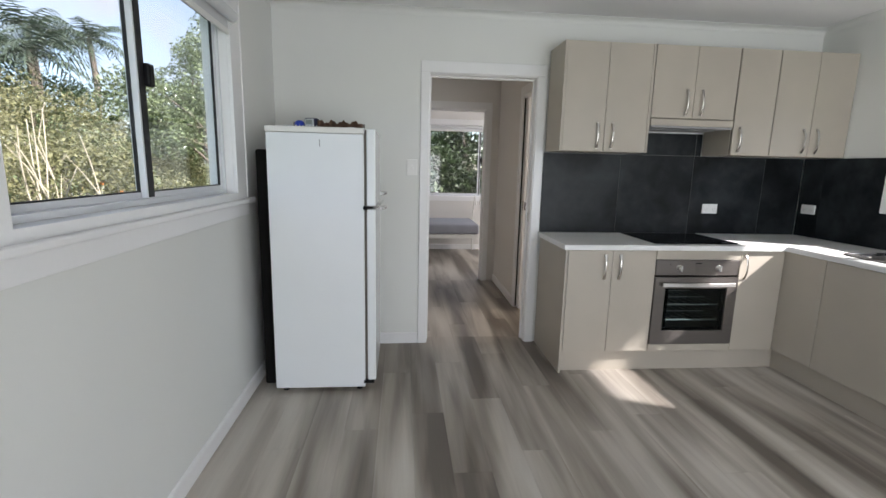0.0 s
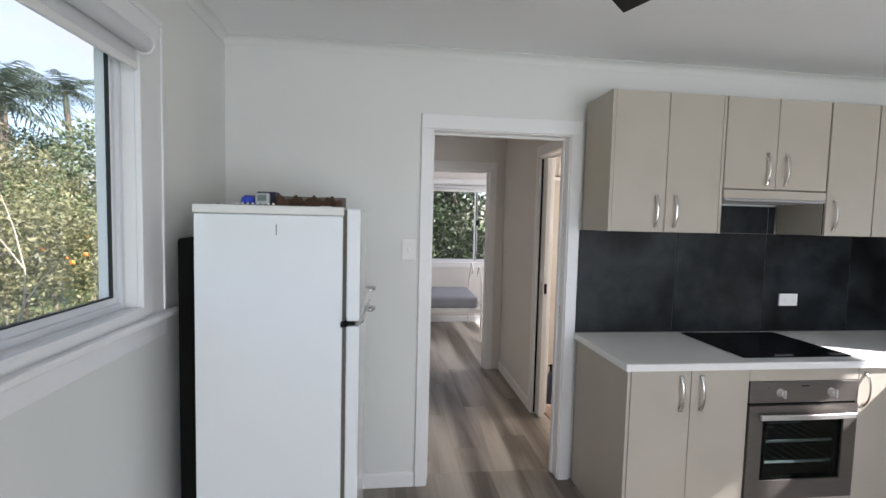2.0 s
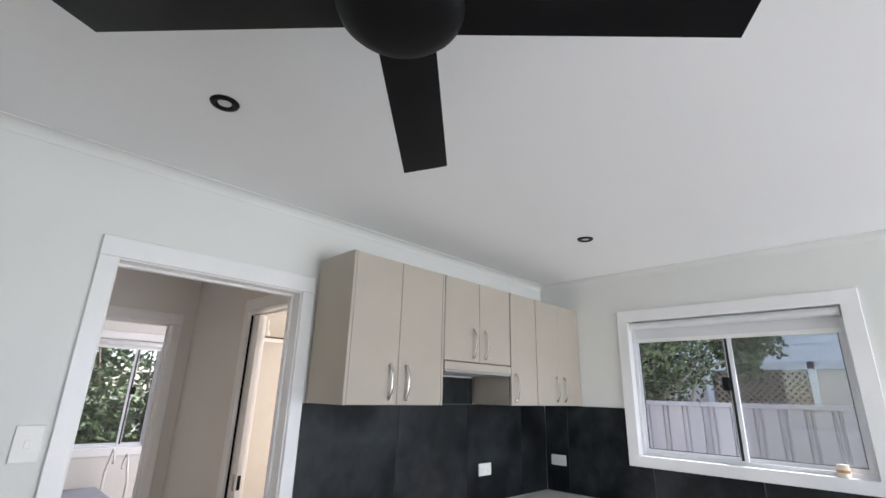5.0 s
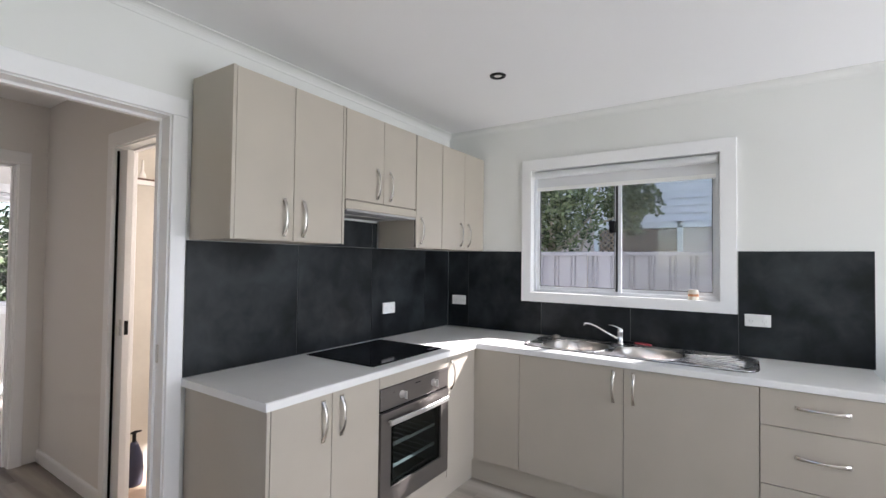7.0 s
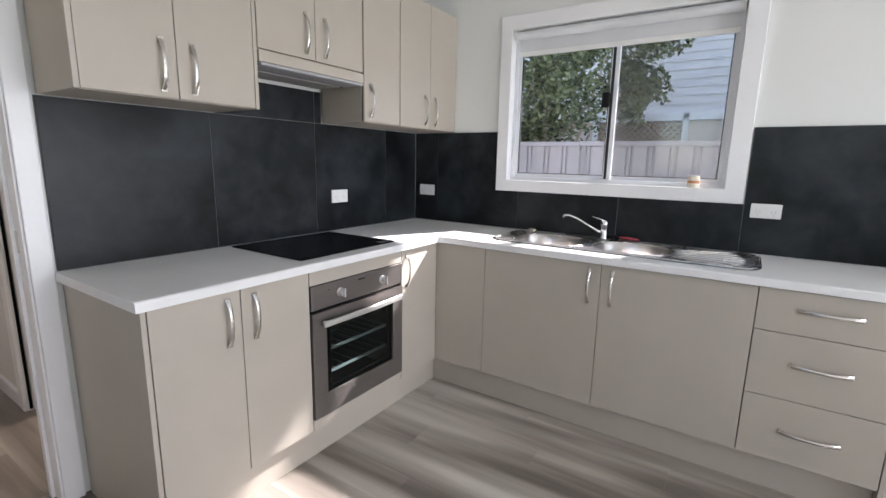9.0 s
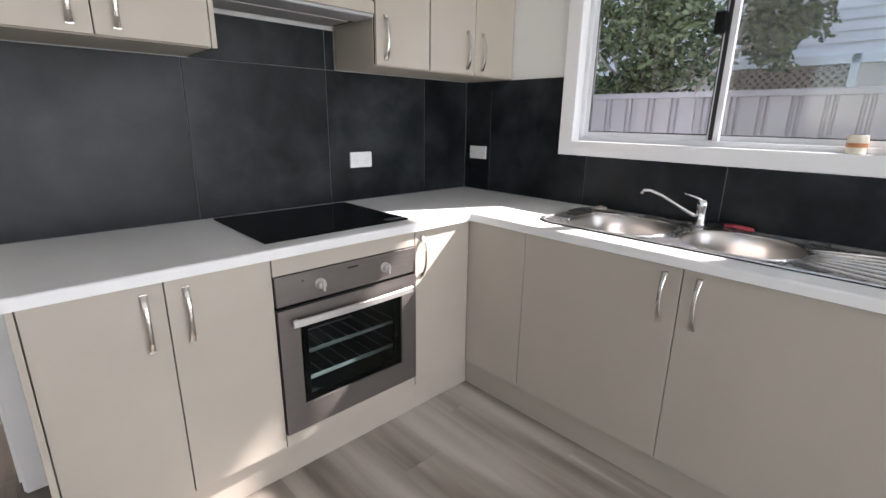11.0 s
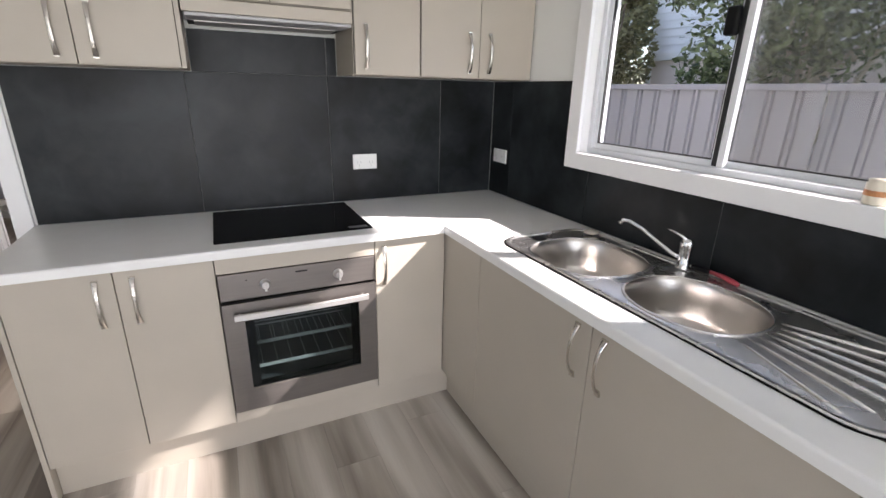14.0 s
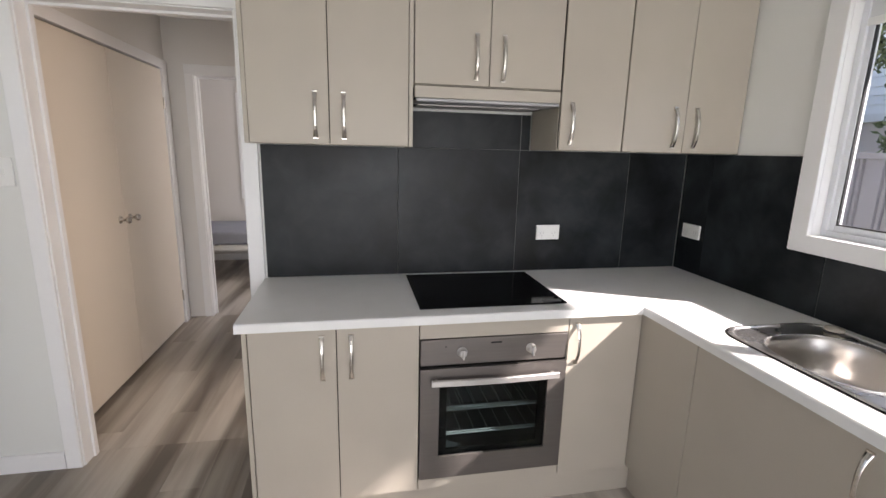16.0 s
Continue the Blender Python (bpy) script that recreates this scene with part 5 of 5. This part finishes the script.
for (x, y), h in (((-8.5, 9.5), 3.4), ((-9.0, 13.0), 3.8), ((-9.0, 17.5), 4.2), ((-6.2, 19.5), 4.6)):
    bl = [(x + rnd.uniform(-1.2, 1.2), y + rnd.uniform(-1.4, 1.4), GZ + h * rnd.uniform(0.35, 0.85), 1.0, 1.2, 0.8) for _ in range(8)]
    tree("shrub", (x, y, GZ), h, bl, 10000, 0.046, LEAFY, "tall olive-green garden shrub", rnd, 0.05, 6)
for (x, y), h, m, lb in (((-5.2, 15.0), 5.8, LEAFG, "green garden tree with airy crown"), ((-7.2, 18.0), 6.2, LEAFG, "green garden tree with airy crown"), ((-12.5, 17.5), 4.2, LEAFD, "dark green garden tree behind the shrubs"), ((-4.4, 12.6), 3.8, LEAFG, "green garden tree with airy crown"), ((-13.5, 20.5), 5.2, LEAFD, "dark green garden tree behind the shrubs")):
    bl = [(x + rnd.uniform(-1.3, 1.3), y + rnd.uniform(-1.3, 1.3), GZ + h * rnd.uniform(0.55, 1.0), 0.8, 0.8, 0.65) for _ in range(9)]
    tree("tree", (x, y, GZ), h, bl, 12000, 0.048, m, lb, rnd, 0.09, 9)
palm((-12.0, 17.2, GZ), 5.3, "tall feather palm behind the garden shrubs", rnd, 38, 2.1)
palm((-12.3, 20.9, GZ), 6.6, "tall feather palm behind the garden shrubs", rnd, 34, 1.8)
palm((-13.6, 19.6, GZ), 6.6, "tall feather palm behind the garden shrubs", rnd, 34, 2.0)
palm((-13.0, 15.6, GZ), 5.2, "tall feather palm behind the garden shrubs", rnd, 34, 2.0)
bs = thing("bare_sapling", (-3.3, 5.4, GZ), "cluster of pale leafless stems in the garden", "sapling")
for k in range(7):
    x, y = -3.5 + rnd.uniform(-0.35, 0.35), 5.0 + k * 0.17 + rnd.uniform(-0.1, 0.1)
    p = [Vector((x, y, GZ))]
    for i in range(6):
        p.append(p[-1] + Vector((rnd.uniform(-0.09, 0.09), rnd.uniform(-0.13, 0.13), rnd.uniform(0.32, 0.46))))
    bm = add_tube(bmesh.new(), p, [0.016 - 0.0019 * i for i in range(7)], seg=7)
    for i in (2, 3, 4):
        q = p[i] + Vector((rnd.uniform(-0.2, 0.2), rnd.uniform(-0.35, 0.35), rnd.uniform(0.35, 0.6)))
        add_tube(bm, [p[i], p[i].lerp(q, 0.5) + Vector((0, 0, 0.03)), q], [0.008, 0.006, 0.003], seg=6)
    part("stem", bm, PALEBARK, bs)
# orange blossoms low in the shrubs
bm = bmesh.new()
for k in range(9):
    c = (-4.6 + rnd.uniform(-0.5, 0.5), 8.4 + rnd.uniform(-1.6, 1.6), 1.05 + rnd.uniform(-0.3, 0.35))
    bmesh.ops.create_icosphere(bm, subdivisions=1, radius=rnd.uniform(0.02, 0.045), matrix=Matrix.Translation(c))
fb = single("flower_bush", bm, surface("orange_petals", (0.75, 0.22, 0.03), 0.6, vary=0.25, scale=40), "scattered orange blossoms among garden shrubs", "flowers", kind="stuff")

# thicket behind the bedroom
for k in range(8):
    x, y = -1.2 + k * 0.75 + rnd.uniform(-0.2, 0.2), 10.7 + rnd.uniform(-0.4, 0.8)
    bl = [(x + rnd.uniform(-0.6, 0.6), y + rnd.uniform(-0.7, 0.9), GZ + rnd.uniform(0.3, 2.7), 0.6, 0.7, 0.6) for _ in range(12)]
    tree("tree", (x, y, GZ), 3.3, bl, 7000, 0.060, LEAFD, "dense green thicket tree behind the bedroom", rnd, 0.05, 7)

# side yard: steel fence, tree and neighbour's house
FENCE = surface("grey_steel_fence", (0.285, 0.283, 0.320), 0.5, vary=0.04, scale=2, fine=60)
fe = thing("fence", (6.0, 4, GZ), "grey ribbed sheet-steel fence with capping rail", "fence")
FT = 1.575
y = -1.5
while y < 11.4:
    bm = bmesh.new()
    prof = []
    yy = y
    for r in range(11):
        prof += [(0.0, yy), (0.0, yy + 0.128), (0.020, yy + 0.136), (0.020, yy + 0.150), (0.0, yy + 0.158), (0.0, yy + 0.176), (0.020, yy + 0.184), (0.020, yy + 0.198), (0.0, yy + 0.206), (0.0, yy + 0.212)]
        yy += 0.212
    prof = [p for i, p in enumerate(prof) if i == 0 or p[1] - prof[i - 1][1] > 1e-4]
    lines = [[bm.verts.new((6.0 + a + d, b, z)) for a, b in prof] for d in (0.0, 0.004) for z in (GZ + 0.03, FT - 0.02)]
    for A, B in ((lines[0], lines[1]), (lines[3], lines[2]), (lines[1], lines[3]), (lines[2], lines[0])):
        for i in range(len(prof) - 1):
            bm.faces.new((A[i], A[i + 1], B[i + 1], B[i]))
    for k in (0, -1):
        bm.faces.new((lines[0][k], lines[1][k], lines[3][k], lines[2][k]))
    bmesh.ops.recalc_face_normals(bm, faces=bm.faces)
    part("panel", bm, FENCE, fe)
    part("rail", box(5.972, 6.024, y, y + 2.388, FT - 0.050, FT, 0.004), FENCE, fe)
    part("post", box(6.026, 6.086, y + 2.325, y + 2.385, GZ, FT - 0.03, 0.004), FENCE, fe)
    y += 2.39
rnd = random.Random(5)
bl = [(7.5, 4.5, 3.1, 0.8, 0.8, 0.7), (7.3, 4.1, 2.3, 0.7, 0.7, 0.6), (7.7, 3.5, 2.9, 0.7, 0.6, 0.6), (7.6, 5.1, 2.4, 0.7, 0.7, 0.6), (7.5, 3.9, 3.7, 0.9, 0.9, 0.6), (7.3, 4.9, 1.8, 0.6, 0.6, 0.5), (7.8, 3.1, 2.3, 0.45, 0.45, 0.45), (7.6, 5.9, 3.0, 0.6, 0.6, 0.5), (7.7, 2.85, 3.2, 0.6, 0.5, 0.5), (7.9, 5.2, 3.2, 0.8, 0.8, 0.7), (7.8, 4.4, 2.0, 0.7, 0.9, 0.6), (7.9, 4.0, 2.8, 0.8, 0.8, 0.7)]
tree("tree", (7.6, 4.3, GZ), 3.6, bl, 22000, 0.046, LEAFG, "leafy green tree behind the steel fence", rnd, 0.08, 10, PALEBARK)
bl = [(9.5, 9.9, 2.3, 1.0, 0.9, 1.2), (10.3, 10.9, 2.8, 1.1, 1.1, 1.3), (9.1, 10.9, 1.8, 1.0, 1.0, 1.0)]
bl += [(9.9, 9.3, 2.4, 0.8, 0.8, 1.3), (10.4, 9.7, 3.3, 0.9, 0.8, 1.0)]
tree("tree", (9.7, 10.4, GZ), 3.4, bl, 24000, 0.07, LEAFY, "yellow-green tree behind the steel fence", rnd, 0.07, 6)
bl = [(6.9, 6.9, 2.55, 0.35, 0.5, 0.4), (6.8, 6.3, 2.9, 0.4, 0.5, 0.35), (6.9, 7.3, 3.2, 0.4, 0.4, 0.3)]
tree("tree", (7.1, 6.9, GZ), 3.0, bl, 1500, 0.055, LEAFG, "slender green sapling behind the steel fence", rnd, 0.04, 6)

HB = surface("pale_blue_weatherboard", (0.91, 0.92, 0.94), 0.6, vary=0.02, scale=2, fine=60)
ho = thing("house", (11.5, 4, GZ), "neighbour's pale weatherboard house with metal roof", "house")
part("wall", box(10.56, 16, -2.2, 9.0, 2.3, 5.2), HB, ho)
part("lower_wall", slab("x", 10.58, 11.6, -2.2, 9.0, GZ, 2.298, [(2.83, 4.34, GZ - 1, 2.16)]), surface("pinkish_render", (0.70, 0.60, 0.55), 0.8, vary=0.05, scale=2), ho, "pinkish rendered lower wall")
# added backing behind the lattice; its dark colour stands in for underfloor shade
part("underfloor_backing", box(11.4, 11.55, 2.6, 4.6, GZ, 2.29), surface("underfloor_shade", (0.05, 0.042, 0.036), 0.9, vary=0.1), ho, "dark backing sheet coloured as the shade under the house")
for k in range(19):
    z = 2.30 + k * 0.15
    part("weatherboard", strip("y", [(10.56, z), (10.520, z), (10.545, z + 0.15), (10.56, z + 0.15)], -2.25, 9.03), HB, ho)
part("roof", strip("y", [(10.0, 5.05), (13.3, 6.6), (16.6, 5.05), (16.6, 5.2), (13.3, 6.75), (10.0, 5.2)], -2.7, 9.5), surface("metal_roof", (0.42, 0.43, 0.45), 0.4, metal=0.3, vary=0.05), ho)
for y0 in (-2.2, 2.72, 4.35, 8.9):
    part("verandah_post", box(10.50, 10.60, y0, y0 + 0.1, GZ, 2.30, 0.004), TRIM, ho)
part("beam", box(10.50, 10.60, -2.2, 9.0, 2.16, 2.298, 0.004), TRIM, ho)
la = thing("lattice_screen", (10.55, 3.6, GZ), "tan diamond timber lattice screen under the house", "lattice")
LT = surface("tan_timber_lattice", (0.36, 0.27, 0.20), 0.8, vary=0.1, scale=8)
ly0, ly1, lz0, lz1 = 2.83, 4.34, 0.2, 2.15
for s in (1, -1):
    u = ly0 - (lz1 - lz0)
    while u < ly1 + (lz1 - lz0):
        # a slat at 45 degrees, cut to the panel
        a0, a1 = max(ly0, u), min(ly1, u + (lz1 - lz0))
        if a1 - a0 > 0.03:
            za, zb = (lz0 + (a0 - u), lz0 + (a1 - u)) if s > 0 else (lz1 - (a0 - u), lz1 - (a1 - u))
            bm = bmesh.new()
            d = Vector((0, a1 - a0, zb - za))
            add_box(bm, -0.004, 0.004, -d.length / 2, d.length / 2, -0.018, 0.018)
            bmesh.ops.rotate(bm, verts=bm.verts, matrix=Matrix.Rotation(math.atan2(d.z, d.y), 3, "X"))
            bmesh.ops.translate(bm, verts=bm.verts, vec=(10.545 - 0.009 * s, (a0 + a1) / 2, (za + zb) / 2))
            part("slat", bm, LT, la)
        u += 0.115
# own roof edge over the sink window, which cuts the sun's top
setting("eave", strip("y", [(3.67, 2.53), (4.30, 2.53), (4.30, 2.41), (4.32, 2.41), (4.32, 2.60), (3.67, 2.60)], -2.5, 8.5), TRIM, "white painted eave and fascia of the cottage")
setting("roof", strip("y", [(-1.45, 2.64), (1.43, 3.30), (4.33, 2.64), (4.33, 2.70), (1.43, 3.37), (-1.45, 2.70)], -2.8, 8.6), surface("grey_sheet_roof", (0.33, 0.34, 0.36), 0.45, metal=0.2, vary=0.06), "grey sheet-metal roof of the cottage")


# ---- pieces of the floor and splashback ----
fl = bpy.data.objects["floor"]
PW, PL = 0.182, 1.22


def plank_mesh(w, l):
    bm = bmesh.new()
    g = 0.0002
    add_box(bm, -w / 2 + g, w / 2 - g, -l / 2 + g, l / 2 - g, -0.0115, 0.0, 0.0004, 1)
    me = bpy.data.meshes.new("plank")
    bm.to_mesh(me)
    bm.free()
    me.materials.append(PLANK)
    return me


meshes = {}
rng = random.Random(4)


def lay(x0, x1, y0, y1):
    """Rows of boards along y, joints staggered from row to row, cut at the ends."""
    i0, i1 = math.floor(x0 / PW), math.ceil(x1 / PW)
    for i in range(i0, i1):
        a, b = max(x0, i * PW), min(x1, (i + 1) * PW)
        if b - a < 0.012:
            continue
        off = (i * 0.437 * PL) % PL
        y = y0 - off
        while y < y1:
            c, d = max(y, y0), min(y + PL, y1)
            if d - c > 0.02:
                key = (round(b - a, 3), round(d - c, 3))
                if key not in meshes:
                    meshes[key] = plank_mesh(*key)
                ob = new("plank", meshes[key])
                ob.parent = fl
                ob.location = ((a + b) / 2, (c + d) / 2, 0)
            y += PL


lay(XL, XR, YR, YB + 0.11)
lay(HL - 0.1, HR + 0.1, YB + 0.11, HE)
lay(-1.2, 2.7, HE, 8.03)


def splash(name, label, backing, tiles):
    """A dark tiled splashback: grout bed with the tiles standing proud."""
    s = setting(name, backing, GROUT, label)
    for t in tiles:
        bm = box(*t, 0.0012, 1)
        part("tile", bm, SLATE, s)
    return s


g = 0.0016
SZ0, SZ1 = BT + 0.001, 1.522
xs = [1.378, 1.992, 2.594, 3.196, 3.527]
tl = [(a + g, b - g, 3.709, 3.716, SZ0 + g, SZ1 - g) for a, b in zip(xs, xs[1:])]
tl += [(2.024, 2.592, 3.709, 3.716, SZ1 + g, 1.688), (2.597, 2.640, 3.709, 3.716, SZ1 + g, 1.688)]
splash("splashback_back", "charcoal tiled splashback behind the cooktop", slab("y", 3.7125, 3.7195, 1.378, 3.527, BT, 1.69, [(1.378, 2.022, SZ1, 1.69), (2.642, 3.527, SZ1, 1.69)]), tl)
ys = [1.072, 1.668, 2.270, 2.890, 3.512, 3.709]
wz = 1.148
tl = []
for a, b in zip(ys, ys[1:]):
    lo, hi = a + g, b - g
    if hi <= 1.67 or lo >= 3.06:
        tl.append((3.528, 3.536, lo, hi, SZ0 + g, SZ1 - g))
    elif hi < 3.06:
        tl.append((3.528, 3.536, lo, hi, SZ0 + g, wz))
splash("splashback_right", "charcoal tiled splashback around the sink window", slab("x", 3.5315, 3.5395, 1.072, 3.709, BT, 1.521, [(1.67, 3.062, 1.15, 1.521)]), tl)
bm = slab("x", 3.528, 3.536, 2.890 + g, 3.512 - g, SZ0 + g, SZ1 - g, [(2.88, 3.049, 1.1485, 1.53)])
part("tile", bm, SLATE, bpy.data.objects["splashback_right"])
